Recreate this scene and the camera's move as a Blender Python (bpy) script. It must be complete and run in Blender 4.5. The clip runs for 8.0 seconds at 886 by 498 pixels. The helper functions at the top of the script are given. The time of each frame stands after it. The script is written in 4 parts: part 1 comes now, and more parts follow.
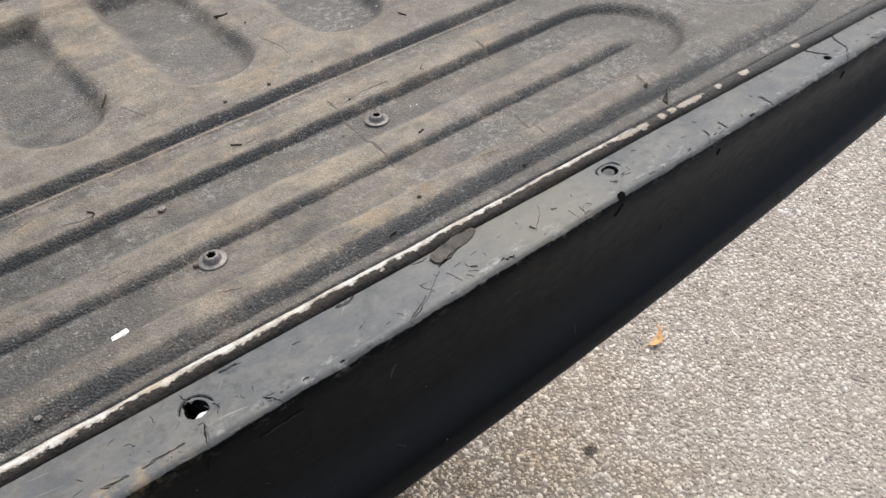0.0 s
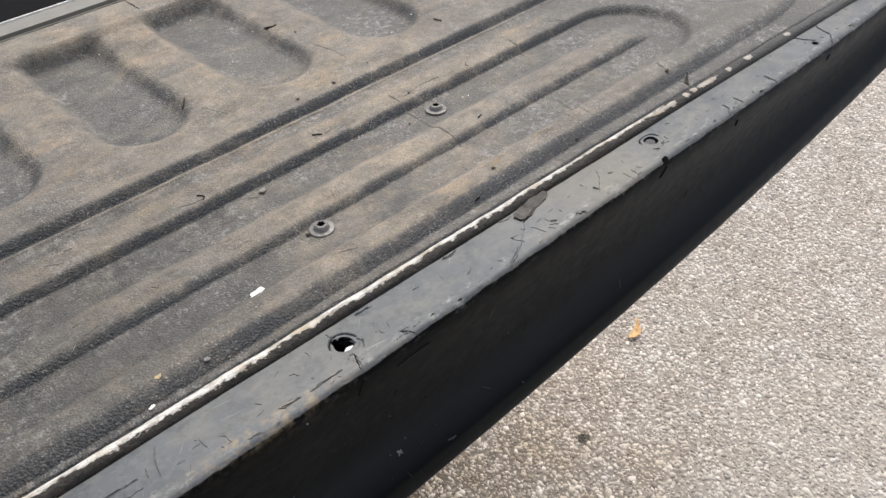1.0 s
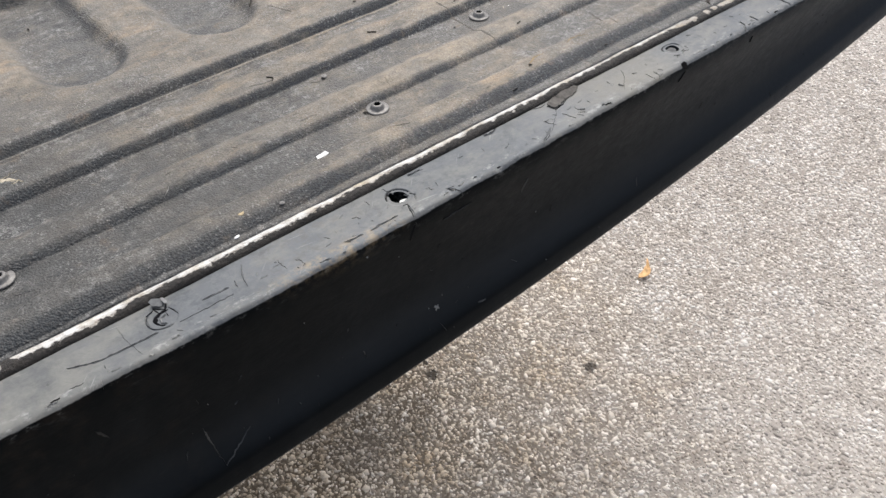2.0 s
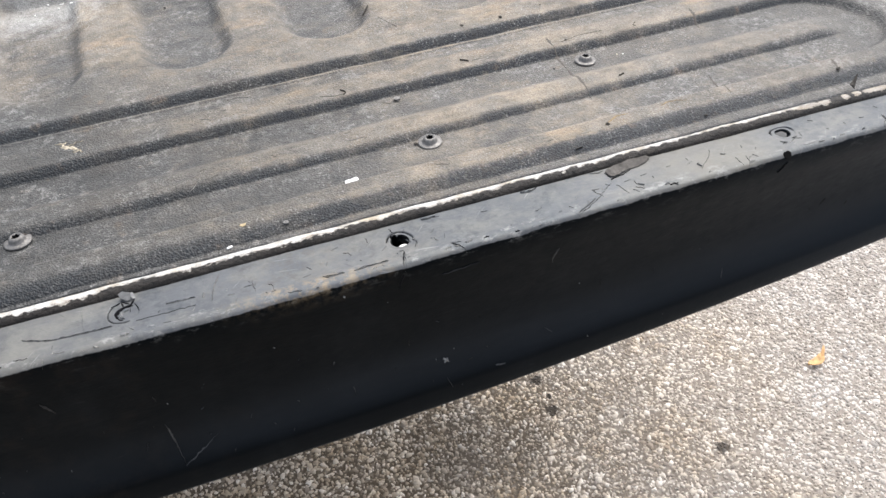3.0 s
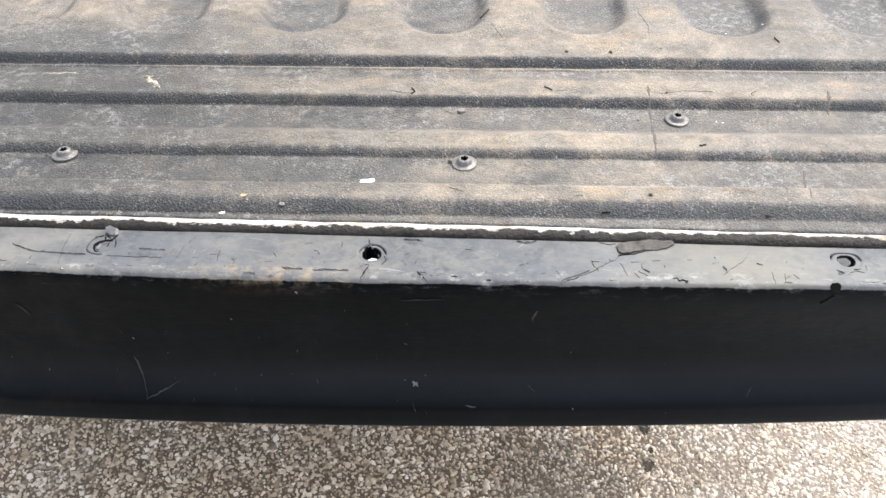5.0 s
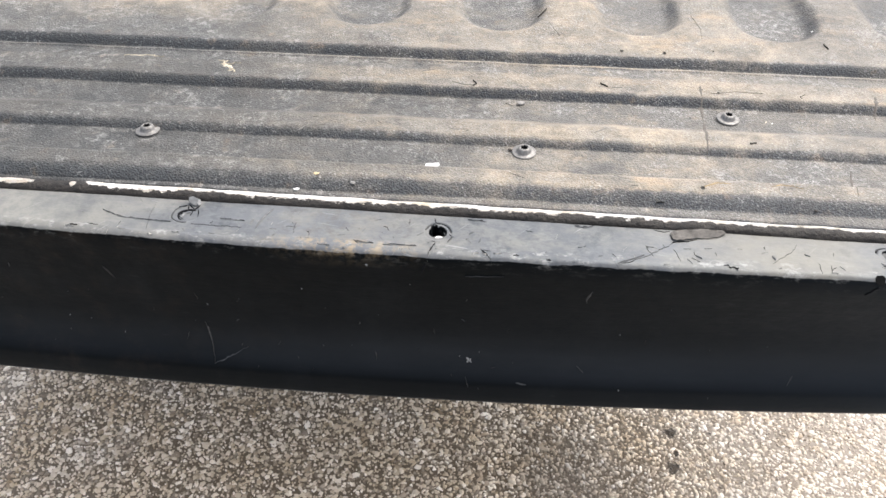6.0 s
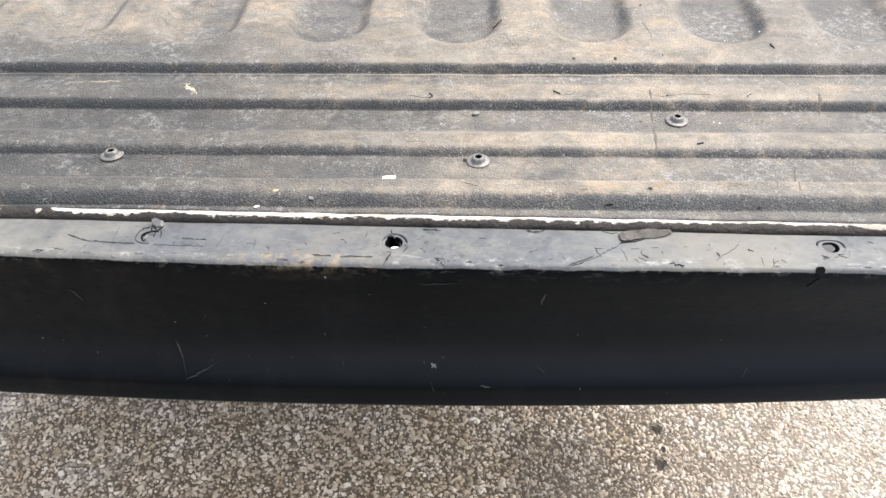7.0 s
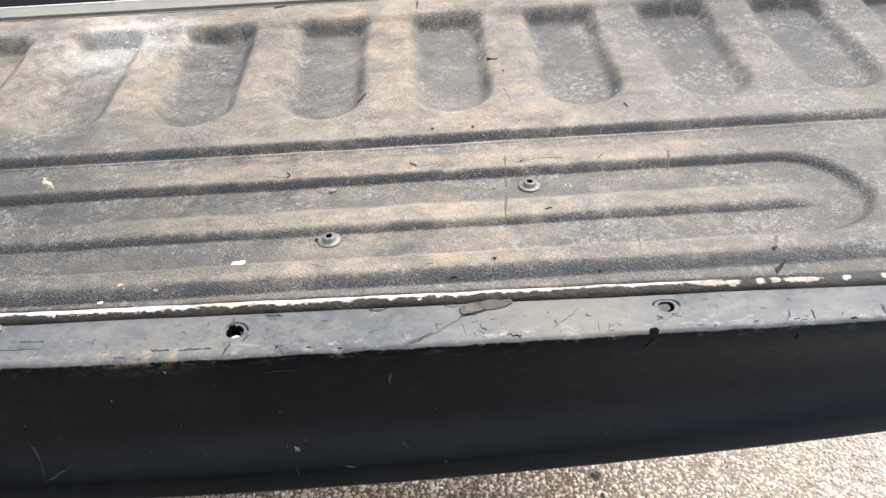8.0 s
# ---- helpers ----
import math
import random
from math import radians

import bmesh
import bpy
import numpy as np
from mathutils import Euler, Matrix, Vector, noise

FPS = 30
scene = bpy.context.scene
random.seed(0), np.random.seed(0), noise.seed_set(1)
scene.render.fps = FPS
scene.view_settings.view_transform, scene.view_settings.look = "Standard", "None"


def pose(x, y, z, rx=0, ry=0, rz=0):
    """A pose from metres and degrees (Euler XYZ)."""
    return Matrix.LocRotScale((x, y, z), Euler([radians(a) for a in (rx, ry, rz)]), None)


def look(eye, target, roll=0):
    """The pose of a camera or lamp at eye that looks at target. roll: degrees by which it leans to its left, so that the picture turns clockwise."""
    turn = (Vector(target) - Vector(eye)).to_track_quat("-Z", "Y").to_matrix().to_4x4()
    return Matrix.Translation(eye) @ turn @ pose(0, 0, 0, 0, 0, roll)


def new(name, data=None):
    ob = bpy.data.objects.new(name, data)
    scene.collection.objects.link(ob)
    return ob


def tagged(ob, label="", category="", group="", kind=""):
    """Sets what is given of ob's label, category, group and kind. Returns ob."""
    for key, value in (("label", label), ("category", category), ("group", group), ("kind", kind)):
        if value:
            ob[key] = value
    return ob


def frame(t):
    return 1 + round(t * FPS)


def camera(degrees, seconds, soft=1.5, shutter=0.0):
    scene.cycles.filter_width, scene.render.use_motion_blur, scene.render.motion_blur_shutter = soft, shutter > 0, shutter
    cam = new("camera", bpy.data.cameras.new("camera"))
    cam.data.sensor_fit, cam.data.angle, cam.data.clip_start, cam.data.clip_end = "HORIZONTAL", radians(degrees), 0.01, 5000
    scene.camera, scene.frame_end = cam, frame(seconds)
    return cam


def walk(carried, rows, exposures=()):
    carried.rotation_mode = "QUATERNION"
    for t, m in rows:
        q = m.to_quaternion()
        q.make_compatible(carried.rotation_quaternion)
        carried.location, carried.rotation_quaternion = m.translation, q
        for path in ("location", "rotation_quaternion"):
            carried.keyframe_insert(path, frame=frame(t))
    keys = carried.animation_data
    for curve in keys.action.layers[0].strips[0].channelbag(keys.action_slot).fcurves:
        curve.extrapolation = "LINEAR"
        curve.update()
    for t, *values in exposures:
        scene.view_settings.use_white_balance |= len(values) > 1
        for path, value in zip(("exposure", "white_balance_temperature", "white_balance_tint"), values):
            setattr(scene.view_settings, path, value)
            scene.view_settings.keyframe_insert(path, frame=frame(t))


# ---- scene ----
# the camera and its walk
cam = camera(56.2, 8.0, soft=1.5)
PATH = [
    (0, (-0.038, -0.242, 1.081), (0.826, 1.011, -0.217), -5.4),
    (0.3, (-0.075, -0.246, 1.094), (0.830, 0.991, -0.192), -5.0),
    (0.5, (-0.095, -0.246, 1.097), (0.83, 0.986, -0.178), -5.0),
    (0.7, (-0.115, -0.241, 1.100), (0.841, 0.982, -0.161), -4.9),
    (1, (-0.141, -0.248, 1.099), (0.857, 0.946, -0.157), -4.9),
    (1.2, (-0.165, -0.262, 1.097), (0.862, 0.901, -0.164), -4.9),
    (1.5, (-0.2, -0.276, 1.09), (0.84, 0.83, -0.212), -4.3),
    (1.7, (-0.207, -0.283, 1.085), (0.824, 0.811, -0.234), -3.7),
    (2, (-0.209, -0.299, 1.102), (0.725, 0.871, -0.224), -3.0),
    (2.2, (-0.19, -0.308, 1.105), (0.644, 0.956, -0.202), -2.8),
    (3.3, (-0.065, -0.325, 1.085), (0.376, 1.126, -0.219), -3.8),
    (3.5, (-0.058, -0.292, 1.074), (0.37, 1.127, -0.269), -3.3),
    (3.8, (-0.036, -0.267, 1.070), (0.311, 1.123, -0.325), -2.0),
    (4, (-0.014, -0.266, 1.071), (0.24, 1.134, -0.335), -1.5),
    (4.2, (0.010, -0.276, 1.081), (0.157, 1.139, -0.324), -1.3),
    (4.5, (0.038, -0.293, 1.08), (0.059, 1.165, -0.29), -1.2),
    (4.7, (0.046, -0.302, 1.088), (0.035, 1.182, -0.252), -0.7),
    (5.8, (0.03, -0.347, 1.111), (-0.057, 1.172, -0.188), 0.5),
    (6, (0.024, -0.347, 1.107), (-0.068, 1.166, -0.198), 0.8),
    (6.3, (0.018, -0.350, 1.107), (-0.072, 1.155, -0.207), 0.7),
    (6.5, (0.022, -0.349, 1.107), (-0.066, 1.152, -0.213), 0.3),
    (6.7, (0.031, -0.355, 1.111), (-0.054, 1.153, -0.200), -0.5),
    (7, (0.046, -0.356, 1.117), (-0.033, 1.169, -0.175), -1.3),
    (7.2, (0.057, -0.351, 1.124), (-0.016, 1.193, -0.145), -1.8),
    (7.5, (0.079, -0.35, 1.128), (0.016, 1.222, -0.108), -2.5),
    (7.7, (0.094, -0.350, 1.128), (0.054, 1.234, -0.093), -2.8),
    (8, (0.118, -0.345, 1.13), (0.12, 1.25, -0.077), -3.3),
]
walk(cam, [(t, look(eye, target, roll)) for t, eye, target, roll in PATH],
     exposures=[(0.0, 0.54, 6620, 10), (1.0, 0.58, 6580, 10), (1.6, 0.69, 6500, 10), (2.1, 0.66, 6400, 10), (3.4, 1.12, 6350, 10), (4.0, 1.16, 6350, 10), (4.5, 1.41, 6400, 10), (6.0, 1.42, 6500, 10), (7.0, 1.45, 6550, 10), (8.0, 1.35, 6550, 10)])

# ---- light ----
world = bpy.data.worlds.new("sky")
scene.world = world
world.use_nodes = True
sky = world.node_tree.nodes.new("ShaderNodeTexSky")
sky.sky_type, sky.sun_disc = "NISHITA", False
sky.sun_elevation, sky.sun_rotation = radians(60), radians(50)
sky.air_density, sky.dust_density, sky.ozone_density = 1.0, 4.0, 1.0
veil = world.node_tree.nodes.new("ShaderNodeHueSaturation")
veil.inputs["Saturation"].default_value = 0.5
world.node_tree.links.new(sky.outputs["Color"], veil.inputs["Color"])
world.node_tree.links.new(veil.outputs["Color"], world.node_tree.nodes["Background"].inputs["Color"])
world.node_tree.nodes["Background"].inputs["Strength"].default_value = 0.15
sun = new("sun", bpy.data.lights.new("sun", "SUN"))
sun.data.energy, sun.data.angle, sun.data.color = 1.5, radians(55), (1.0, 0.96, 0.90)
SUN_WAY = Vector((math.sin(radians(50)) * math.cos(radians(60)), math.cos(radians(50)) * math.cos(radians(60)), math.sin(radians(60))))
sun.matrix_world = look(SUN_WAY * 10, (0, 0, 0))

# ---- materials ----


def material(name):
    m = bpy.data.materials.new(name)
    m.use_nodes = True
    t = m.node_tree
    return m, t, t.nodes["Principled BSDF"]


def node(t, kind, inputs=None, **attrs):
    n = t.nodes.new(kind)
    for key, value in attrs.items():
        setattr(n, key, value)
    for key, value in (inputs or {}).items():
        if isinstance(value, bpy.types.NodeSocket):
            t.links.new(value, n.inputs[key])
        else:
            n.inputs[key].default_value = value
    return n


def coords(t, stretch=(1, 1, 1)):
    c = node(t, "ShaderNodeTexCoord").outputs["Object"]
    return node(t, "ShaderNodeMapping", {"Vector": c, "Scale": stretch}).outputs["Vector"]


def noise_of(t, at, scale, detail=4, rough=0.6):
    return node(t, "ShaderNodeTexNoise", {"Vector": at, "Scale": scale, "Detail": detail, "Roughness": rough}).outputs["Fac"]


def span(t, value, a, b, c=0.0, d=1.0):
    return node(t, "ShaderNodeMapRange", {"Value": value, "From Min": a, "From Max": b, "To Min": c, "To Max": d}).outputs["Result"]


def mix(t, fac, a, b):
    n = node(t, "ShaderNodeMix", data_type="RGBA")
    for key, value in (("Factor", fac), ("A", a), ("B", b)):
        s = [i for i in n.inputs if i.name == key and (i.type == "RGBA" or key == "Factor" and i.type == "VALUE")][0]
        if isinstance(value, bpy.types.NodeSocket):
            t.links.new(value, s)
        else:
            s.default_value = value if key == "Factor" else (*value, 1)
    return [o for o in n.outputs if o.type == "RGBA"][0]


def sums(t, op, a, b):
    n = node(t, "ShaderNodeMath", operation=op)
    for i, value in enumerate((a, b)):
        if isinstance(value, bpy.types.NodeSocket):
            t.links.new(value, n.inputs[i])
        else:
            n.inputs[i].default_value = value
    return n.outputs[0]


def attribute(t, name):
    return node(t, "ShaderNodeAttribute", attribute_name=name).outputs["Fac"]


def bump(t, p, height, distance, strength=1.0, under=None):
    n = node(t, "ShaderNodeBump", {"Height": height, "Distance": distance, "Strength": strength})
    if under is not None:
        t.links.new(under, n.inputs["Normal"])
    t.links.new(n.outputs["Normal"], p.inputs["Normal"])
    return n.outputs["Normal"]


def plain(name, colour, rough=0.6, metal=0.0, vary=0.25, scale=300.0, gloss=0.35):
    m, t, p = material(name)
    f = noise_of(t, coords(t), scale)
    dark = [c * (1 - vary) for c in colour]
    light = [min(1, c * (1 + vary)) for c in colour]
    t.links.new(mix(t, span(t, f, 0.3, 0.7), dark, light), p.inputs["Base Color"])
    p.inputs["Roughness"].default_value, p.inputs["Metallic"].default_value, p.inputs["Specular IOR Level"].default_value = rough, metal, gloss
    bump(t, p, f, 0.0003, 0.5)
    return m


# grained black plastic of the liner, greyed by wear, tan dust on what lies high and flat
m_liner, t, p = material("dusty_liner_plastic")
at = coords(t)
axes = node(t, "ShaderNodeSeparateXYZ", {"Vector": at})
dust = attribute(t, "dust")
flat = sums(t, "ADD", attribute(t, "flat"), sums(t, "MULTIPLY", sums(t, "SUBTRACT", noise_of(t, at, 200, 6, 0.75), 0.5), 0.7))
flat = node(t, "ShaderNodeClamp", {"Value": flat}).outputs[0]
big = span(t, noise_of(t, coords(t, (0.75, 1, 1)), 17, 7, 0.68), 0.36, 0.64, -1, 1)
mid = span(t, noise_of(t, coords(t, (0.85, 1, 1)), 62, 7, 0.74), 0.36, 0.64, -1, 1)
small = span(t, noise_of(t, at, 210, 6, 0.72), 0.36, 0.64, -1, 1)
side = sums(t, "MULTIPLY", span(t, axes.outputs["X"], -0.17, 0.08, 0.14, 1.0), span(t, axes.outputs["X"], 0.18, 0.40, 1.0, 0.45))
side = sums(t, "MAXIMUM", side, span(t, axes.outputs["Y"], 0.20, 0.27, 0.0, 0.78))
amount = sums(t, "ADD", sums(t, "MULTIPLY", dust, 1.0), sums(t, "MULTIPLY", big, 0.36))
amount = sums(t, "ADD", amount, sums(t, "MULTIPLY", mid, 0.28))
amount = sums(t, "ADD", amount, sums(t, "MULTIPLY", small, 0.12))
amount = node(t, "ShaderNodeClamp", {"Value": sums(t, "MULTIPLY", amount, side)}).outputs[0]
# slopes coloured darker and bluer, part bare plastic, part painted shade
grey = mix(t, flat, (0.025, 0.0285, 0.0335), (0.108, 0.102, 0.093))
grey = mix(t, span(t, side, 0.2, 1.0, 0.55, 0.0), grey, (0.040, 0.044, 0.046))
rear = sums(t, "MULTIPLY", span(t, axes.outputs["Y"], 0.22, 0.36, 0.0, 1.0), span(t, axes.outputs["X"], 0.12, 0.36, 0.0, 1.0))
grey = mix(t, sums(t, "MULTIPLY", rear, 0.9), grey, (0.046, 0.047, 0.050))
amount = sums(t, "MULTIPLY", amount, span(t, rear, 0, 1, 1.0, 0.40))
scuff = span(t, noise_of(t, at, 170, 8, 0.8), 0.50, 0.60)
scuff = sums(t, "MULTIPLY", scuff, span(t, noise_of(t, at, 24, 5, 0.7), 0.42, 0.60))
grey = mix(t, sums(t, "MULTIPLY", sums(t, "MULTIPLY", scuff, flat), 0.85), grey, (0.30, 0.296, 0.284))
smear = sums(t, "MULTIPLY", span(t, noise_of(t, coords(t, (0.6, 1, 1)), 44, 7, 0.74), 0.50, 0.60), span(t, axes.outputs["X"], -0.05, 0.22, 1.0, 0.25))
grey = mix(t, sums(t, "MULTIPLY", smear, 0.62), grey, (0.026, 0.029, 0.030))
tan = mix(t, span(t, mid, -1, 1), (0.200, 0.169, 0.132), (0.345, 0.293, 0.225))
tan = mix(t, span(t, noise_of(t, at, 34, 5, 0.7), 0.44, 0.62, 0.0, 0.65), tan, (0.235, 0.220, 0.195))
tan = mix(t, span(t, axes.outputs["X"], 0.14, 0.42, 0.0, 0.75), tan, (0.222, 0.208, 0.192))
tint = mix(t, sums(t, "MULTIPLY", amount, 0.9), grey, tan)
# brown and dark smudges
tint = mix(t, span(t, noise_of(t, coords(t, (0.85, 1, 1)), 26, 7, 0.78), 0.53, 0.70, 0.0, 0.6), tint, (0.080, 0.070, 0.060))
tint = mix(t, span(t, noise_of(t, at, 85, 5, 0.6), 0.61, 0.72, 0.0, 0.45), tint, (0.17, 0.12, 0.078))
# ochre crust along the ridges
ochre = sums(t, "MULTIPLY", span(t, noise_of(t, coords(t, (0.4, 1, 1)), 30, 7, 0.75), 0.54, 0.64), span(t, amount, 0.25, 0.75))
tint = mix(t, sums(t, "MULTIPLY", ochre, 0.6), tint, (0.335, 0.255, 0.170))
# fine scratches in several directions
for turn, seed in ((0.5, 3.0), (-0.7, 9.0), (1.35, 17.0), (-1.2, 31.0)):
    way = node(t, "ShaderNodeMapping", {"Vector": at, "Rotation": (0, 0, turn), "Location": (seed, seed, 0)}).outputs["Vector"]
    way = node(t, "ShaderNodeMapping", {"Vector": way, "Scale": (22, 700, 1)}).outputs["Vector"]
    line = span(t, noise_of(t, way, 1.0, 2, 0.5), 0.70, 0.76)
    where = span(t, noise_of(t, at, 17 + seed, 3, 0.6), 0.52, 0.60)
    tint = mix(t, sums(t, "MULTIPLY", sums(t, "MULTIPLY", line, where), 0.5), tint, (0.33, 0.32, 0.30) if seed < 20 else (0.05, 0.047, 0.043))
# spilled white powder
powder_at = node(t, "ShaderNodeVectorMath", {0: at, 1: (-0.165, 0.383, 0.83)}, operation="SUBTRACT").outputs["Vector"]
powder_at = node(t, "ShaderNodeVectorMath", {0: powder_at, 1: (1.0, 1.5, 0.0)}, operation="MULTIPLY").outputs["Vector"]
reach = node(t, "ShaderNodeVectorMath", {0: powder_at}, operation="LENGTH").outputs["Value"]
powder = span(t, sums(t, "ADD", reach, sums(t, "MULTIPLY", sums(t, "SUBTRACT", noise_of(t, at, 45, 8, 0.8), 0.5), 0.26)), -0.01, 0.08, 0.75, 0.0)
tint = mix(t, powder, tint, (0.56, 0.55, 0.52))
# grain: darker pits, pale tips
speck = span(t, noise_of(t, at, 330, 2, 0.5), 0.72, 0.75)
tint = mix(t, sums(t, "MULTIPLY", speck, 0.35), tint, (0.50, 0.485, 0.45))
pits = sums(t, "ADD", node(t, "ShaderNodeTexVoronoi", {"Vector": at, "Scale": 1050.0}).outputs["Distance"], sums(t, "MULTIPLY", sums(t, "SUBTRACT", noise_of(t, at, 420, 4, 0.7), 0.5), 2.2))
tint = mix(t, sums(t, "MULTIPLY", span(t, pits, 0.40, 0.90), sums(t, "MULTIPLY", span(t, flat, 0.0, 1.0, 0.84, 0.32), span(t, amount, 0.0, 0.7, 1.0, 0.55))), tint, (0.026, 0.026, 0.026))
glint = sums(t, "MULTIPLY", span(t, noise_of(t, at, 800, 2, 0.5), 0.58, 0.66), span(t, noise_of(t, at, 26, 5, 0.7), 0.42, 0.60))
tint = mix(t, sums(t, "MULTIPLY", sums(t, "MULTIPLY", glint, span(t, flat, 0.0, 1.0, 0.45, 0.8)), 0.5), tint, (0.46, 0.45, 0.43))
coarse = noise_of(t, at, 820, 3, 0.7)
# front left darkened in the colour for the shade lying there
tint = node(t, "ShaderNodeHueSaturation", {"Value": sums(t, "MULTIPLY", span(t, coarse, 0.34, 0.66, span(t, flat, 0.0, 1.0, 0.66, 0.84), span(t, flat, 0.0, 1.0, 1.36, 1.16)), sums(t, "MAXIMUM", span(t, axes.outputs["X"], -0.10, 0.12, 0.78, 1.0), span(t, axes.outputs["Y"], 0.13, 0.20, 0.78, 0.94))), "Color": tint}).outputs["Color"]
t.links.new(tint, p.inputs["Base Color"])
t.links.new(span(t, amount, 0, 1, 0.5, 0.85), p.inputs["Roughness"])
p.inputs["Specular IOR Level"].default_value = 0.26
grain = sums(t, "ADD", node(t, "ShaderNodeTexVoronoi", {"Vector": at, "Scale": 1050.0}, feature="SMOOTH_F1").outputs["Distance"], sums(t, "MULTIPLY", noise_of(t, at, 700, 3, 0.6), 0.8))
first = bump(t, p, grain, 0.0012, 0.62)
bump(t, p, noise_of(t, at, 60, 5), 0.002, 0.35, first)

# cap moulding: near-black plastic, top painted grey for weathering and sky reflection together
m_cap, t, p = material("weathered_cap_plastic")
at = coords(t)
top_grey = attribute(t, "top_grey")
n1, n2, n3 = noise_of(t, at, 14, 5), noise_of(t, at, 120, 6, 0.7), noise_of(t, coords(t, (0.25, 1, 1)), 260, 4)
grey = mix(t, span(t, n1, 0.35, 0.65), (0.066, 0.0685, 0.0735), (0.104, 0.1070, 0.1120))
grey = mix(t, span(t, n2, 0.50, 0.78, 0, 0.55), grey, (0.19, 0.186, 0.174))
grey = mix(t, span(t, noise_of(t, coords(t, (0.5, 1, 1)), 48, 7, 0.75), 0.46, 0.66, 0, 0.75), grey, (0.155, 0.147, 0.130))
grey = mix(t, span(t, noise_of(t, at, 75, 7, 0.75), 0.52, 0.68, 0, 0.7), grey, (0.036, 0.040, 0.044))
for turn, seed in ((0.9, 2.0), (-0.8, 7.0), (0.2, 13.0)):
    way = node(t, "ShaderNodeMapping", {"Vector": at, "Rotation": (0, 0, turn), "Location": (seed, seed, 0)}).outputs["Vector"]
    way = node(t, "ShaderNodeMapping", {"Vector": way, "Scale": (40, 900, 1)}).outputs["Vector"]
    line = sums(t, "MULTIPLY", span(t, noise_of(t, way, 1.0, 2, 0.5), 0.68, 0.74), span(t, noise_of(t, at, 31 + seed, 3, 0.6), 0.50, 0.58))
    grey = mix(t, sums(t, "MULTIPLY", line, 0.6), grey, (0.27, 0.27, 0.26) if seed > 5 else (0.03, 0.032, 0.035))
where = node(t, "ShaderNodeSeparateXYZ", {"Vector": at}).outputs["X"]
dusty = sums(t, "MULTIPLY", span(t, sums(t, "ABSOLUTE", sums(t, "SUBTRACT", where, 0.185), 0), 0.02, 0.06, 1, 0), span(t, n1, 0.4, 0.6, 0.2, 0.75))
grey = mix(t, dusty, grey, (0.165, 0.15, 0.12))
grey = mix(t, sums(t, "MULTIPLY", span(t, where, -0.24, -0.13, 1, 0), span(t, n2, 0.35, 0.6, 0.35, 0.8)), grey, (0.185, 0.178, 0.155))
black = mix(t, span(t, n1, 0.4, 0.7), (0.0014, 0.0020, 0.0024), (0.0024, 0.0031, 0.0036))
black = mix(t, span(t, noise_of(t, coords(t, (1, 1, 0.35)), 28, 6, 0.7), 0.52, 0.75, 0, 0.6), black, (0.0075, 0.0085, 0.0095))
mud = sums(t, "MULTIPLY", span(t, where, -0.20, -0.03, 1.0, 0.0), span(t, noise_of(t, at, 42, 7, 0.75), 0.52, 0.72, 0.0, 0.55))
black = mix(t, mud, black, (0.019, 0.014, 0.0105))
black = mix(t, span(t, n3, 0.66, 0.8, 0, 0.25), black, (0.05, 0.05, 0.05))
# sheen of the sky on the upturned part of the face, painted
ledge_sheen = sums(t, "MULTIPLY", attribute(t, "ledge_sheen"), span(t, noise_of(t, coords(t, (0.3, 1, 1)), 18, 6, 0.7), 0.3, 0.7, 0.55, 1.0))
ledge_sheen = sums(t, "MULTIPLY", ledge_sheen, span(t, where, -0.16, 0.10, 0.55, 1.0))
# bluish reflection painted over the face, stronger towards one end
end_sheen = sums(t, "MULTIPLY", span(t, where, 0.0, 0.36), span(t, noise_of(t, coords(t, (0.4, 1, 1)), 14, 6, 0.7), 0.3, 0.7, 0.6, 1.0))
black = mix(t, end_sheen, black, mix(t, span(t, where, 0.16, 0.46), (0.0085, 0.0103, 0.0120), (0.0190, 0.0228, 0.0285)))
black = mix(t, ledge_sheen, black, (0.0215, 0.0240, 0.0275))
top_grey = span(t, sums(t, "ADD", top_grey, sums(t, "MULTIPLY", sums(t, "SUBTRACT", noise_of(t, coords(t, (0.35, 1, 1)), 190, 6, 0.72), 0.5), 0.6)), 0.42, 0.58)
tint = mix(t, top_grey, black, grey)
worn = attribute(t, "worn")
chips = sums(t, "MULTIPLY", worn, span(t, noise_of(t, coords(t, (0.5, 1, 1)), 230, 6, 0.75), 0.54, 0.64))
tint = mix(t, sums(t, "MULTIPLY", chips, 0.65), tint, (0.30, 0.295, 0.28))
rust = span(t, sums(t, "ABSOLUTE", sums(t, "ADD", where, 0.052), 0), 0.012, 0.05, 1, 0)
rust = sums(t, "MULTIPLY", sums(t, "MULTIPLY", rust, worn), span(t, noise_of(t, at, 150, 6, 0.75), 0.46, 0.60))
tint = mix(t, sums(t, "MULTIPLY", rust, 0.8), tint, (0.27, 0.205, 0.125))
t.links.new(tint, p.inputs["Base Color"])
t.links.new(span(t, top_grey, 0, 1, 0.045, 0.28), p.inputs["Specular IOR Level"])
p.inputs["Specular Tint"].default_value = (0.84, 0.94, 1.0, 1)
t.links.new(span(t, top_grey, 0, 1, 0.035, 0.0), p.inputs["Sheen Weight"])
p.inputs["Sheen Roughness"].default_value, p.inputs["Sheen Tint"].default_value = 0.32, (0.82, 0.92, 1.0, 1)
t.links.new(span(t, n2, 0.3, 0.7, 0.34, 0.52), p.inputs["Roughness"])
first = bump(t, p, n2, 0.0006, 0.35)
bump(t, p, n3, 0.0004, 0.3, first)

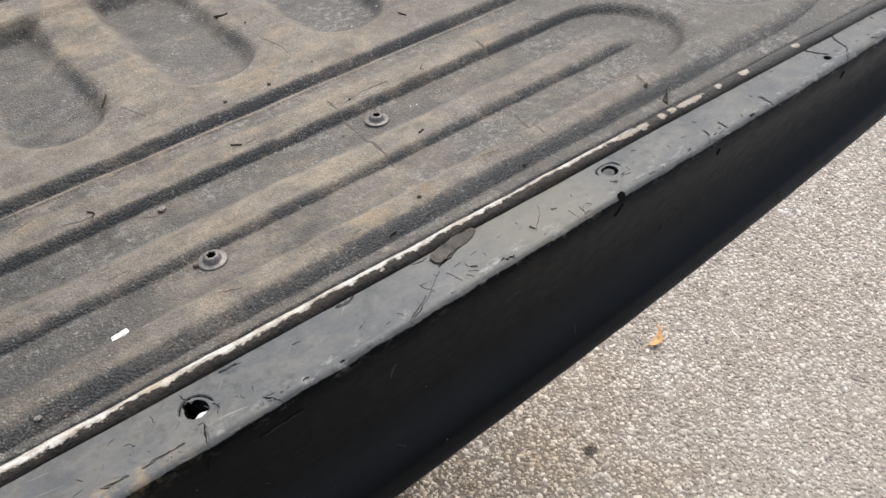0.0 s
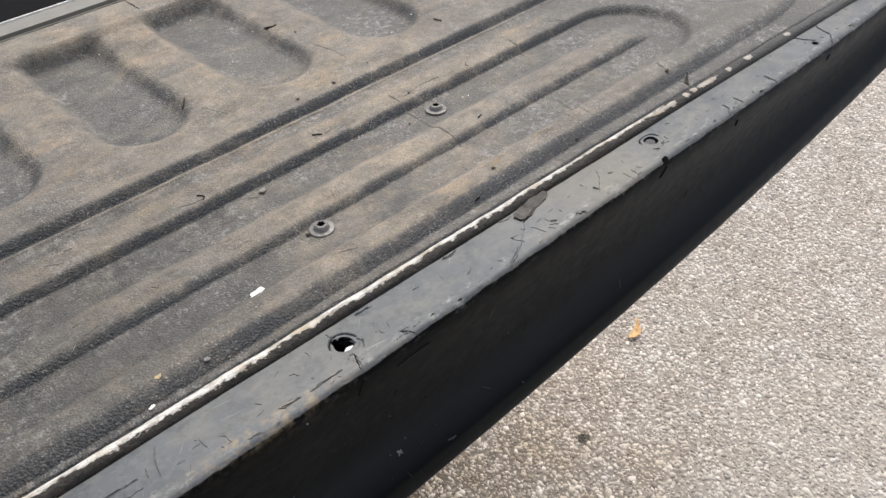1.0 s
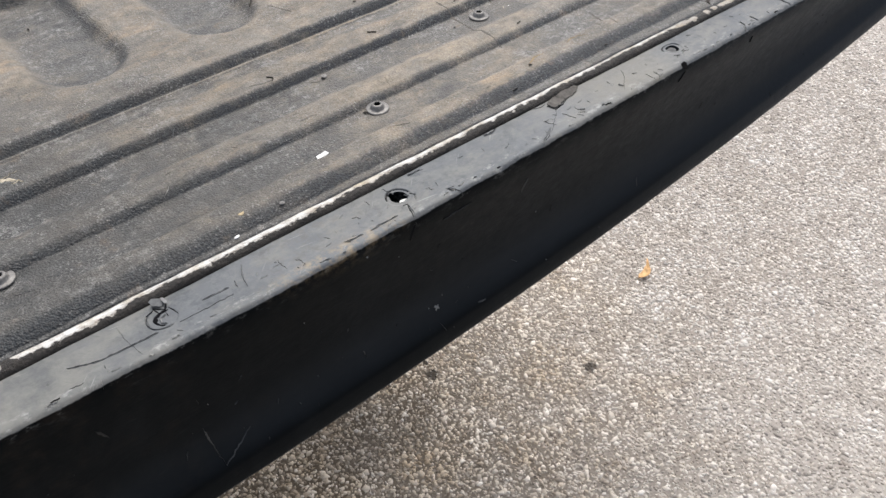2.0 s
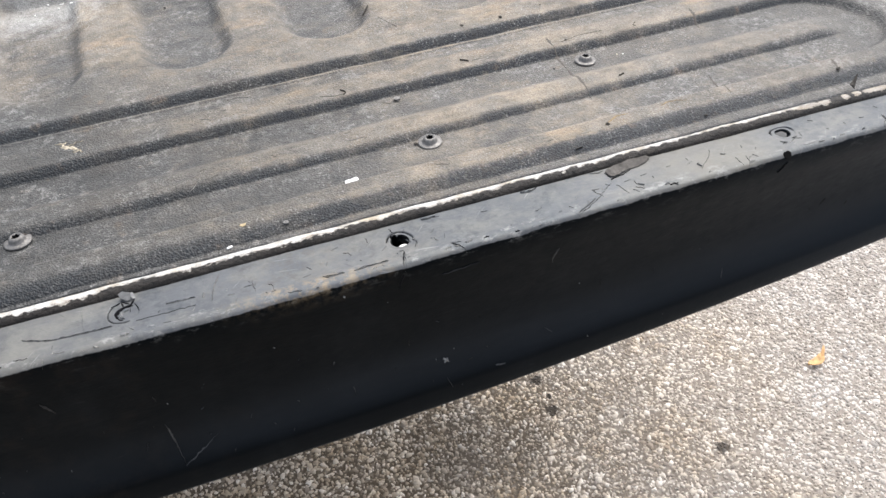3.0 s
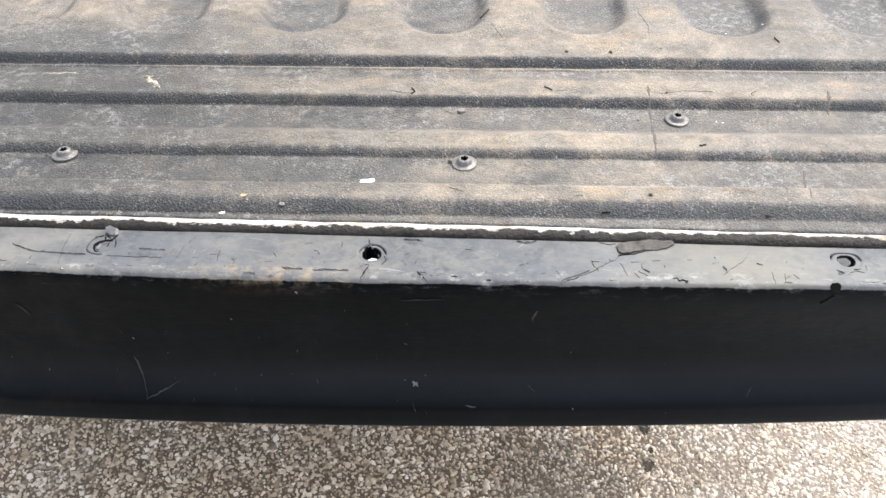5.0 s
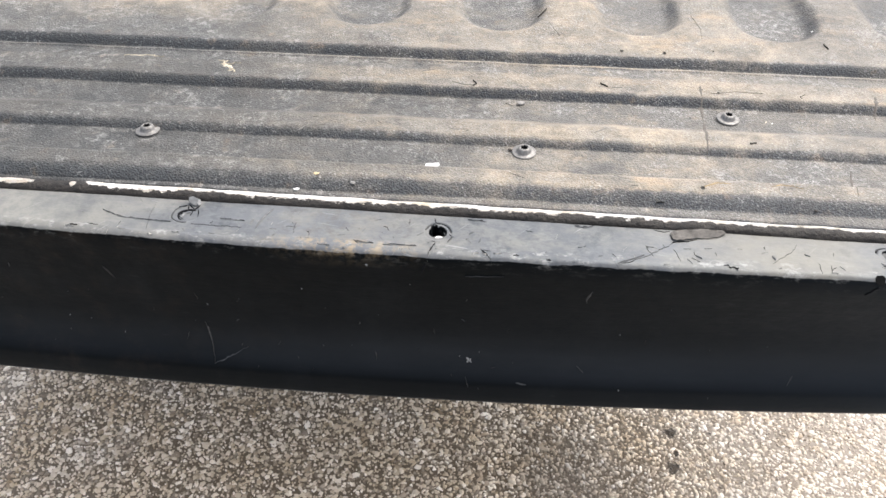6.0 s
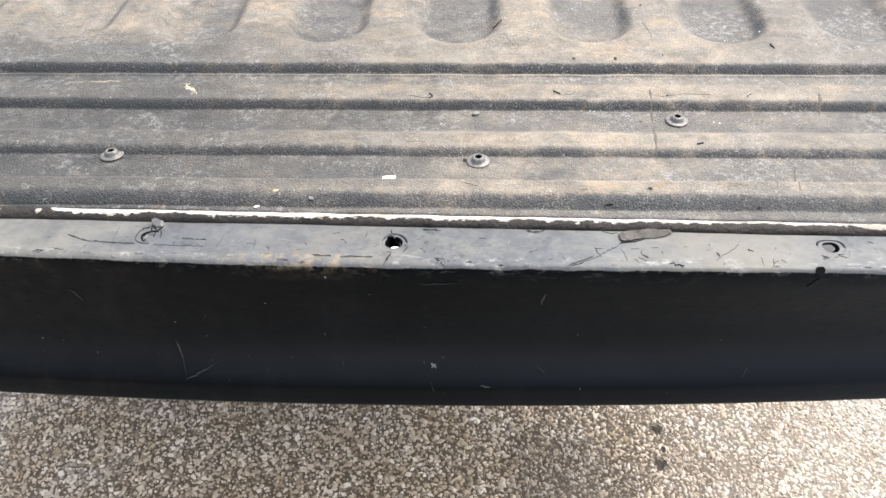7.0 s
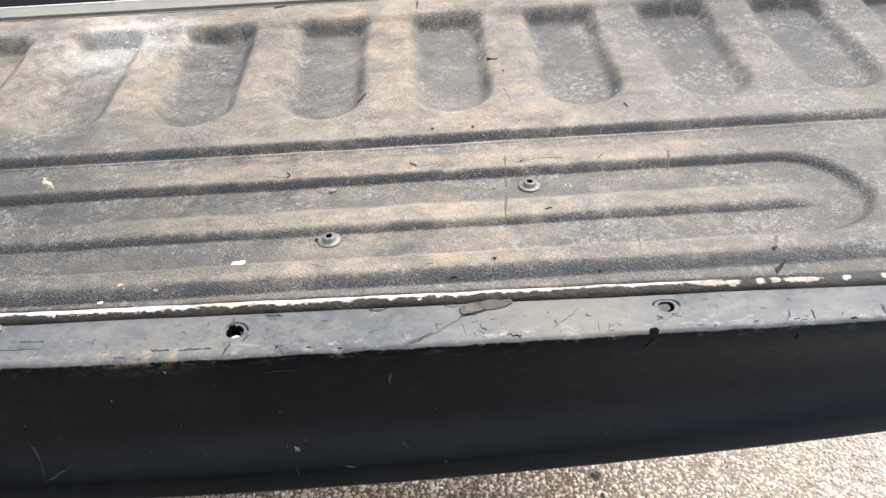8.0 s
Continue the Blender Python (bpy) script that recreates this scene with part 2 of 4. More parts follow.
# painted bead: black paint worn to white primer along its back, in single chips towards one end
m_bead, t, p = material("worn_bead_paint")
at = coords(t)
axes = node(t, "ShaderNodeSeparateXYZ", {"Vector": at})
across = attribute(t, "across")
edge = sums(t, "ADD", 0.0171, sums(t, "MULTIPLY", sums(t, "SUBTRACT", noise_of(t, coords(t, (1, 0.05, 0.05)), 42, 3, 0.5), 0.5), 0.0065))
edge = sums(t, "ADD", edge, sums(t, "MULTIPLY", sums(t, "SUBTRACT", noise_of(t, coords(t, (1, 0.05, 0.05)), 11, 3, 0.5), 0.5), 0.003))
edge = sums(t, "ADD", edge, sums(t, "MULTIPLY", sums(t, "SUBTRACT", noise_of(t, coords(t, (0.6, 1, 1)), 300, 6, 0.75), 0.5), 0.0095))
scallop = node(t, "ShaderNodeTexVoronoi", {"Vector": coords(t, (1, 0.02, 0.02)), "Scale": 150.0}).outputs["Distance"]
edge = sums(t, "ADD", edge, sums(t, "MULTIPLY", scallop, 0.0022))
edge = sums(t, "ADD", edge, span(t, axes.outputs["X"], -0.16, 0.0, -0.0008, 0.0))
edge = sums(t, "ADD", edge, span(t, axes.outputs["X"], -0.209, -0.202, 0.0080, 0.0))
edge = sums(t, "ADD", edge, span(t, axes.outputs["X"], 0.262, 0.300, 0.0, 0.0060))
bare = span(t, sums(t, "SUBTRACT", across, edge), -0.0002, 0.0002)
place = node(t, "ShaderNodeCombineXYZ", {"X": axes.outputs["X"], "Y": across}).outputs["Vector"]
ragged = sums(t, "MULTIPLY", sums(t, "SUBTRACT", noise_of(t, coords(t, (0.7, 1, 1)), 400, 6, 0.75), 0.5), 2.2)
for x, half in ((0.2700, 0.0090), (0.2820, 0.0045), (0.2975, 0.0026), (0.3060, 0.0030), (0.3215, 0.0105), (0.3460, 0.0025), (0.3690, 0.0042), (0.4190, 0.0030), (-0.2115, 0.0018), (-0.2460, 0.0110)):
    d = node(t, "ShaderNodeVectorMath", {0: place, 1: (x, 0.0187, 0)}, operation="SUBTRACT").outputs["Vector"]
    d = node(t, "ShaderNodeVectorMath", {0: d, 1: (1 / half, 1 / 0.0021, 0)}, operation="MULTIPLY").outputs["Vector"]
    d = node(t, "ShaderNodeVectorMath", {0: d}, operation="LENGTH").outputs["Value"]
    bare = sums(t, "MAXIMUM", bare, span(t, sums(t, "ADD", d, ragged), 1.02, 1.12, 1, 0))
rim = span(t, sums(t, "ADD", across, sums(t, "MULTIPLY", noise_of(t, at, 160, 4), 0.0012)), 0.0220, 0.0223, 1, 0)
bare = sums(t, "MULTIPLY", bare, rim)
white = mix(t, span(t, noise_of(t, at, 38, 6, 0.7), 0.47, 0.66), (0.62, 0.61, 0.585), (0.44, 0.37, 0.26))
white = mix(t, span(t, noise_of(t, coords(t, (0.35, 1, 1)), 300, 6, 0.75), 0.44, 0.62, 0.0, 0.7), white, (0.25, 0.215, 0.17))
white = mix(t, span(t, sums(t, "SUBTRACT", across, edge), 0.0, 0.0016, 0.55, 0.0), white, (0.20, 0.16, 0.115))
blackp = mix(t, span(t, noise_of(t, coords(t, (0.4, 1, 1)), 330, 6, 0.75), 0.35, 0.68), (0.0050, 0.0044, 0.0040), (0.033, 0.0270, 0.0215))
blackp = mix(t, span(t, axes.outputs["X"], 0.28, 0.42), blackp, (0.045, 0.045, 0.045))
t.links.new(mix(t, bare, blackp, white), p.inputs["Base Color"])
p.inputs["Roughness"].default_value, p.inputs["Specular IOR Level"].default_value = 0.55, 0.3
bump(t, p, sums(t, "ADD", sums(t, "MULTIPLY", bare, -0.6), noise_of(t, at, 450, 5)), 0.0014, 0.9)

# worn asphalt: stones ground flush with the binder, an oily stain and a few dark spots
def stain(t, at):
    """How stained the ground is."""
    out = None
    broad = sums(t, "MULTIPLY", sums(t, "SUBTRACT", noise_of(t, at, 30, 6, 0.7), 0.5), 1.6)
    crisp = sums(t, "MULTIPLY", sums(t, "SUBTRACT", noise_of(t, at, 130, 5, 0.7), 0.5), 2.6)
    for x, y, r, deep in ((0.165, 0.43, 0.10, 0.42), (0.245, 0.40, 0.07, 0.32), (0.348, 0.51, 0.0125, 1.0), (0.344, 0.442, 0.0125, 1.0), (0.352, 0.470, 0.006, 1.0), (0.555, 0.272, 0.013, 1.0), (-0.30, 0.45, 0.50, 0.12)):
        d = node(t, "ShaderNodeVectorMath", {0: at, 1: (x, y, 0)}, operation="DISTANCE").outputs["Value"]
        spot = r < 0.02
        v = sums(t, "MULTIPLY", span(t, sums(t, "ADD", sums(t, "DIVIDE", d, r), crisp if spot else broad), 0.70 if spot else 0.5, 0.95 if spot else 1.1, 1, 0), deep)
        out = v if out is None else sums(t, "MAXIMUM", out, v)
    return out


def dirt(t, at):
    """Brown dirt under the truck, fading outwards; also masks stones brightened against its shade."""
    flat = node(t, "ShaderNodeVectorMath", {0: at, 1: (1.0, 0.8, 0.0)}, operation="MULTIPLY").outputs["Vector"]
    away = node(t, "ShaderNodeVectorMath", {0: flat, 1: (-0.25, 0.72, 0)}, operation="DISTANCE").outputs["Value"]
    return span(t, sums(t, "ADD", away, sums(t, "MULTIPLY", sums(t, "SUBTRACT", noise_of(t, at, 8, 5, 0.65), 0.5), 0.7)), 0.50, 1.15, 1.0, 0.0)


m_binder, t, p = material("asphalt_binder")
at = coords(t)
base = mix(t, span(t, noise_of(t, at, 420, 5, 0.7), 0.3, 0.7), (0.130, 0.108, 0.086), (0.30, 0.252, 0.205))
cell = node(t, "ShaderNodeTexVoronoi", {"Vector": at, "Scale": 150.0})
tone = mix(t, span(t, node(t, "ShaderNodeSeparateXYZ", {"Vector": cell.outputs["Color"]}).outputs["X"], 0.1, 0.9), (0.17, 0.143, 0.115), (0.56, 0.500, 0.43))
base = mix(t, span(t, cell.outputs["Distance"], 0.42, 0.5, 0.9, 0.0), base, tone)
# past the coarse stones the surface is finer and paler
off = node(t, "ShaderNodeVectorMath", {0: at, 1: (0.625, 0.30, 0)}, operation="SUBTRACT").outputs["Vector"]
off = node(t, "ShaderNodeVectorMath", {0: node(t, "ShaderNodeVectorMath", {0: off}, operation="ABSOLUTE").outputs["Vector"], 1: (1.70, 0.58, 9)}, operation="SUBTRACT").outputs["Vector"]
off = node(t, "ShaderNodeSeparateXYZ", {"Vector": off})
off = sums(t, "ADD", sums(t, "MAXIMUM", off.outputs["X"], off.outputs["Y"]), sums(t, "MULTIPLY", sums(t, "SUBTRACT", noise_of(t, at, 30, 4), 0.5), 0.15))
fine = mix(t, noise_of(t, at, 160, 6, 0.8), (0.20, 0.176, 0.150), (0.40, 0.362, 0.318))
base = mix(t, span(t, off, -0.45, 0.05), base, fine)
cool = node(t, "ShaderNodeHueSaturation", {"Saturation": 0.74, "Value": 1.26, "Color": base}).outputs["Color"]
# binder browner and darker by the truck
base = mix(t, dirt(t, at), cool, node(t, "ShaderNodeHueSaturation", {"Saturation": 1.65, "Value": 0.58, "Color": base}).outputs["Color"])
t.links.new(mix(t, sums(t, "MULTIPLY", stain(t, at), 0.9), base, (0.050, 0.038, 0.027)), p.inputs["Base Color"])
p.inputs["Roughness"].default_value = 0.85
bump(t, p, cell.outputs["Distance"], 0.002, 0.4)

m_stone, t, p = material("asphalt_stone")
at = coords(t)
r = node(t, "ShaderNodeNewGeometry").outputs["Random Per Island"]
ramp = node(t, "ShaderNodeValToRGB", {"Fac": r})
stops = ramp.color_ramp.elements
stops[0].position, stops[0].color = 0.0, (0.14, 0.118, 0.100, 1)
stops[1].position, stops[1].color = 1.0, (0.70, 0.65, 0.59, 1)
for place, c in ((0.12, (0.27, 0.230, 0.190)), (0.3, (0.39, 0.340, 0.285)), (0.55, (0.47, 0.415, 0.350)), (0.8, (0.55, 0.495, 0.430))):
    stops.new(place).color = (*c, 1)
tint = mix(t, span(t, noise_of(t, at, 600, 4), 0.45, 0.75, 0, 0.4), ramp.outputs["Color"], (0.3, 0.26, 0.21))
cool = node(t, "ShaderNodeHueSaturation", {"Saturation": 0.70, "Value": 0.97, "Color": tint}).outputs["Color"]
cool = mix(t, 0.25, cool, (0.430, 0.395, 0.356))
# stones by the truck lightened in colour to make up for its shade
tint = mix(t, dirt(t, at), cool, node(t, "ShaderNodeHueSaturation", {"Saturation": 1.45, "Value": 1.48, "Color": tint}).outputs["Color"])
blot = span(t, noise_of(t, at, 11, 7, 0.7), 0.34, 0.66, -1, 1)
tint = node(t, "ShaderNodeHueSaturation", {"Saturation": span(t, blot, -1, 1, 1.35, 0.75), "Value": span(t, blot, -1, 1, 0.80, 1.10), "Color": tint}).outputs["Color"]
t.links.new(mix(t, sums(t, "MULTIPLY", stain(t, at), 0.9), tint, (0.032, 0.026, 0.021)), p.inputs["Base Color"])
p.inputs["Roughness"].default_value = 0.75
bump(t, p, noise_of(t, at, 900, 3), 0.0004, 0.4)

m_paint = plain("dusty_body_paint", (0.165, 0.158, 0.138), 0.5, 0.0, 0.15, 40)
m_white = plain("white_paint", (0.75, 0.74, 0.71), 0.6, 0.0, 0.1, 200)
m_dark = plain("dark_rubber", (0.015, 0.015, 0.016), 0.6)
m_bed = plain("black_bed_coating", (0.007, 0.007, 0.0075), 0.9, gloss=0.05)
m_steel = plain("dusty_steel", (0.165, 0.157, 0.147), 0.45, 0.3, 0.4, 600)
m_hole = plain("dark_gap", (0.006, 0.006, 0.006), 0.9, gloss=0.04)

# ---- building ----


def part(name, bm, mat, parent=None, label=""):
    me = bpy.data.meshes.new(name)
    bm.to_mesh(me)
    bm.free()
    me.materials.append(mat)
    ob = new(name, me)
    ob.parent = parent
    return tagged(ob, label)


def smooth(ob, angle=40):
    ob.data.polygons.foreach_set("use_smooth", [True] * len(ob.data.polygons))
    return ob


def mesh_of(name, verts, faces, mat, parent=None, label="", shade=True):
    me = bpy.data.meshes.new(name)
    me.from_pydata(verts, [], faces)
    me.materials.append(mat)
    me.update()
    ob = new(name, me)
    ob.parent = parent
    if shade:
        smooth(ob)
    return tagged(ob, label)


def sheet(xs, ys, z):
    """Vertices and quads of a height field; z is an array over (x, y)."""
    nx, ny = len(xs), len(ys)
    gx, gy = np.meshgrid(xs, ys, indexing="ij")
    verts = np.stack([gx, gy, z], -1).reshape(-1, 3)
    i = np.arange(nx - 1)[:, None] * ny + np.arange(ny - 1)[None]
    faces = np.stack([i, i + ny, i + ny + 1, i + 1], -1).reshape(-1, 4)
    return verts, faces


def give(ob, name, values):
    a = ob.data.attributes.new(name, "FLOAT", "POINT")
    a.data.foreach_set("value", np.asarray(values, dtype=np.float32).ravel())


def ease(v, a, b):
    f = np.clip((v - a) / (b - a), 0, 1)
    return f * f * (3 - 2 * f)


def wobble(x, y, s, seed):
    """A cheap smooth random field from a few sines."""
    rng = np.random.RandomState(seed)
    out = 0
    for k in range(6):
        a, f, ph = rng.uniform(0, 6.28), s * rng.uniform(0.6, 1.8), rng.uniform(0, 6.28)
        out = out + np.sin((x * math.cos(a) + y * math.sin(a)) * f + ph)
    return out / 6


def box_bm(x0, x1, y0, y1, z0, z1, bevel=0.0):
    bm = bmesh.new()
    bmesh.ops.create_cube(bm, size=1, matrix=Matrix.LocRotScale(((x0 + x1) / 2, (y0 + y1) / 2, (z0 + z1) / 2), None, (x1 - x0, y1 - y0, z1 - z0)))
    if bevel:
        bmesh.ops.bevel(bm, geom=bm.edges[:], offset=bevel, segments=2, affect="EDGES")
    return bm


TOP = 0.82          # height of the cap's flange over the ground
MID = -0.04         # middle of the tailgate
X0, X1 = MID - 0.70, MID + 0.70

# ---- ground ----
bm = bmesh.new()
bmesh.ops.create_grid(bm, x_segments=2, y_segments=2, size=60)
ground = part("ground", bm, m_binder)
ground.location.z = -0.0035
tagged(ground, "sunlit light grey-tan asphalt with exposed aggregate", "asphalt", kind="structure")


def gravel():
    """Angular stones bedded in the binder."""
    rng = np.random.RandomState(7)
    spots = []
    for x0, x1, y0, y1, step in ((-0.75, 0.40, -0.20, 0.90, 0.0057), (0.40, 1.25, -0.20, 0.90, 0.0062), (-1.15, -0.75, -0.35, 0.95, 0.0066), (1.25, 2.40, -0.35, 0.95, 0.0066), (-0.75, 1.25, -0.35, -0.20, 0.0066)):
        gx, gy = np.meshgrid(np.arange(x0, x1, step), np.arange(y0, y1, step), indexing="ij")
        spots.append(np.stack([gx.ravel(), gy.ravel(), np.full(gx.size, step)], -1))
    xs, ys, step = np.concatenate(spots).T
    border = np.minimum(np.minimum(xs + 1.15, 2.40 - xs), np.minimum(ys + 0.35, 0.95 - ys))
    inner = (border > rng.uniform(0, 0.14, xs.size)) & (2.40 - xs > rng.uniform(0, 0.9, xs.size)) & (rng.uniform(0, 1, xs.size) < 0.96)
    xs, ys, step = xs[inner], ys[inner], step[inner]
    n = xs.size
    px = xs + rng.uniform(-0.52, 0.52, n) * step
    py = ys + rng.uniform(-0.52, 0.52, n) * step
    size = np.clip(rng.lognormal(math.log(0.60), 0.40, n), 0.20, 1.20) * step
    flat, turn = rng.uniform(0.45, 0.95, n), rng.uniform(0, 6.28, n)
    tip = rng.uniform(-0.16, 0.16, (n, 2))
    k = 6
    ang = np.arange(k) / k * 6.283 + rng.uniform(-0.35, 0.35, (n, k))
    rad = size[:, None] * rng.uniform(0.50, 1.35, (n, k))
    lx, ly = np.cos(ang) * rad, np.sin(ang) * rad * flat[:, None]
    c, s = np.cos(turn)[:, None], np.sin(turn)[:, None]
    qx, qy = lx * c - ly * s, lx * s + ly * c
    high = -0.0020 + rng.uniform(-0.0012, 0.0008, n) * np.where(px > 0.4, 0.7, 1.0)
    verts = np.zeros((n, 2 * k, 3))
    verts[:, :k, 0], verts[:, :k, 1], verts[:, :k, 2] = px[:, None] + qx, py[:, None] + qy, -0.005
    verts[:, k:, 0], verts[:, k:, 1] = px[:, None] + qx * 0.80, py[:, None] + qy * 0.80
    verts[:, k:, 2] = high[:, None] + (tip[:, :1] * qx + tip[:, 1:] * qy) * 0.82
    verts = verts.reshape(-1, 3)
    base = (np.arange(n) * 2 * k)[:, None, None]
    j = np.arange(k)
    sides = np.stack([j, (j + 1) % k, (j + 1) % k + k, j + k], -1)[None] + base
    caps = np.concatenate([np.arange(k, k + 4), [k + 3, k + 4, k + 5, k]]).reshape(2, 4)[None] + base
    faces = np.concatenate([sides.reshape(-1, 4), caps.reshape(-1, 4)])
    me = bpy.data.meshes.new("gravel")
    me.vertices.add(len(verts))
    me.vertices.foreach_set("co", verts.ravel())
    me.loops.add(faces.size)
    me.loops.foreach_set("vertex_index", faces.ravel().astype(np.int32))
    me.polygons.add(len(faces))
    me.polygons.foreach_set("loop_start", np.arange(0, faces.size, 4, dtype=np.int32))
    me.update(calc_edges=True)
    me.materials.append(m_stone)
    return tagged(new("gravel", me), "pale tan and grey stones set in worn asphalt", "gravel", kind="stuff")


gravel()

# ---- truck bed behind the tailgate ----
bed = new("truck_bed")
tagged(bed, "black-coated pickup truck bed behind the open tailgate", "truck bed")
part("bed_floor", box_bm(X0, X1, 0.56, 2.4, 0.70, 0.80, 0.01), m_bed, bed)
for x in (X0 + 0.1, X1 - 0.1):
    part("hinge", box_bm(x - 0.03, x + 0.03, 0.44, 0.56, 0.735, 0.768, 0.004), m_bed, bed)
    bm = bmesh.new()
    bmesh.ops.create_cone(bm, cap_ends=True, segments=48, radius1=0.37, radius2=0.37, depth=0.24, matrix=Matrix.Translation((x, 1.55, 0.365)) @ Matrix.Rotation(radians(90), 4, "Y"))
    part("tyre", bm, m_dark, bed)
# unseen body block, added to keep light off the ground below
part("unseen_sill", box_bm(X0, X1, 0.52, 0.60, 0.45, 0.69, 0.01), m_bed, bed)

# ---- tailgate ----
tailgate = new("tailgate")
tagged(tailgate, "lowered pickup tailgate with dusty ribbed liner and torn black cap", "tailgate")


def bow(x):
    """The outer skin is bowed: lowest in the middle."""
    return 0.130 * (x - MID) ** 2 - 0.002


def edge_shift(x):
    """The bead and the liner's edge run slightly askew to the cap, more so towards one end."""
    return np.clip(-0.017 * x - 0.045 * np.clip(x - 0.25, 0, None) ** 2, -0.012, 0.0045)


def rise(v, a, b):
    """A slope, steepest at its tight foot, with a rounded shoulder."""
    f = np.clip((v - a) / (b - a), 0, 1)
    return (1 - (1 - f) ** 1.6) * ease(f, -0.08, 0.14)


def liner_height(x, y):
    """Height over TOP, and how dusty the liner is there."""
    x = np.asarray(x)
    corner = 2.6 * np.clip(np.abs(x - MID) - 0.475, 0, 0.16) ** 2
    z = 0.0048 * rise(y, 0.0312 + corner, 0.0440 + 1.6 * corner)
    # long recess with round ends
    cx = np.clip(x, MID - 0.390, MID + 0.390)
    d = np.hypot(x - cx, y - 0.1040)
    rear = ease(y, 0.094, 0.114)
    inside = 1 - (rear * rise(d, 0.0398, 0.0470) + (1 - rear) * ease(d, 0.0415, 0.0510))
    z = z - 0.0056 * inside
    # raised finger inside it
    ex = 1 - ease(np.abs(x - MID), 0.380, 0.416)
    finger = rise(y, 0.0868, 0.0945) * (1 - ease(y, 0.106, 0.119)) * ex
    z = z + 0.0042 * finger
    # round hollow beyond each end of the recess
    bowl = np.hypot((np.abs(x - MID) - 0.515) / 0.053, (y - 0.121) / 0.065)
    z = z - 0.0048 * (1 - ease(bowl, 0.84, 1.10))
    # crease and step up to the plateau
    z = z - 0.0005 * ease(y, 0.168, 0.180) + 0.0009 * np.exp(-((y - 0.1838) / 0.0014) ** 2)
    z = z + 0.0058 * rise(y, 0.1862, 0.1935) + 0.0026 * ease(y, 0.195, 0.40)
    # pockets
    u = (x - 0.0295 + 0.052) % 0.1035 - 0.052
    ry = np.maximum(0.262 - y, 0)
    pd = np.where(y < 0.262, np.hypot(u, ry * 0.92), np.abs(u))
    pocket = (1 - ease(pd, 0.0215, 0.0365)) * (1 - ease(y, 0.390, 0.402))
    z = z - (0.0078 - 0.0016 * ease(y, 0.26, 0.4)) * pocket
    # raised rim along the hinge
    rim = ease(y, 0.390, 0.402)
    z = z + 0.0092 * rim + 0.0050 * ease(y, 0.350, 0.392) * (1 - rim) * (1 - pocket)
    z = z - 0.004 * ease(y, 0.436, 0.444)
    yy = y + 0.0010 * wobble(x, y, 120, 31) + 0.0005 * wobble(x, y, 420, 32)

    def band(a, b, c, d):
        return ease(yy, a, b) * (1 - ease(yy, c, d))

    ends = ease(np.abs(x - MID), 0.40, 0.45)
    dusty = 0.16 + 0.62 * band(0.0385, 0.0420, 0.0590, 0.0635) + 0.66 * band(0.0900, 0.0940, 0.1150, 0.1190) * ex
    dusty = dusty + 0.72 * band(0.1465, 0.1500, 0.1680, 0.1745) + 0.80 * band(0.1820, 0.1830, 0.1850, 0.1864) + 0.20 * band(0.172, 0.175, 0.181, 0.183)
    dusty = np.maximum(dusty, 0.55 * ends * band(0.045, 0.06, 0.17, 0.19))
    dusty = dusty + 0.66 * band(0.1900, 0.1950, 0.44, 0.45) - 0.76 * pocket * (0.35 + 0.65 * ease(x, -0.21, -0.13))
    dusty = np.where(y < 0.033, 0.14, dusty) - 0.35 * (1 - ease(bowl, 0.84, 1.10))
    z = z + 0.0006 * wobble(x, y, 60, 3) + 0.00025 * wobble(x, y, 260, 4)
    return z, dusty


xs = np.arange(X0 + 0.015, X1 - 0.0149, 0.0024)
ys = np.concatenate([np.arange(0.0245, 0.199, 0.00075), np.arange(0.199, 0.447, 0.0018)])
gx, gy = np.meshgrid(xs, ys, indexing="ij")
hz, dusty = liner_height(gx, gy)
edge = np.minimum(gy - ys[0], 0.003) / 0.003
hz = hz - 0.0025 * (1 - np.sqrt(np.clip(1 - (1 - edge) ** 2, 0, 1)))
verts, faces = sheet(xs, ys, TOP + hz)
verts[:, 1] += edge_shift(verts[:, 0]) * (1 - ease(verts[:, 1], ys[0], 0.0335))
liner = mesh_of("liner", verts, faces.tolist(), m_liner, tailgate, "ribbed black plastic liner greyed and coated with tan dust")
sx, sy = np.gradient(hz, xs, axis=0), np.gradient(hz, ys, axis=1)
# sides facing the edge: dust stripped and shade painted in; the others stay dusty
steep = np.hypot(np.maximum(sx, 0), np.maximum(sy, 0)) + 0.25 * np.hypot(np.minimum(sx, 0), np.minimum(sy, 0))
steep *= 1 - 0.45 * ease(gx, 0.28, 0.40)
slope_tone = 1 - np.where(gy < 0.196, ease(steep * np.where(gy < 0.05, 1.7, 1.0), 0.15, 0.85), ease(steep * np.where(gy > 0.37, 0.28, 1.0), 0.36, 1.15))
give(liner, "dust", dusty * (0.25 + 0.75 * slope_tone))
give(liner, "flat", slope_tone)
thick = liner.modifiers.new("thickness", "SOLIDIFY")
thick.thickness, thick.offset = 0.003, -1

# painted metal panel under the liner
part("inner_panel", box_bm(X0, X1, 0.016, 0.470, 0.765, 0.8155, 0.004), m_paint, tailgate, "grey painted sheet metal")
part("hinge_edge", box_bm(X0, X1, 0.446, 0.4745, 0.8155, 0.842, 0.003), m_paint, tailgate, "grey painted metal edge")
part("edge_line", box_bm(X0, X1, 0.4748, 0.4765, 0.80, 0.8425, 0.0004), m_white, tailgate, "white painted edge")

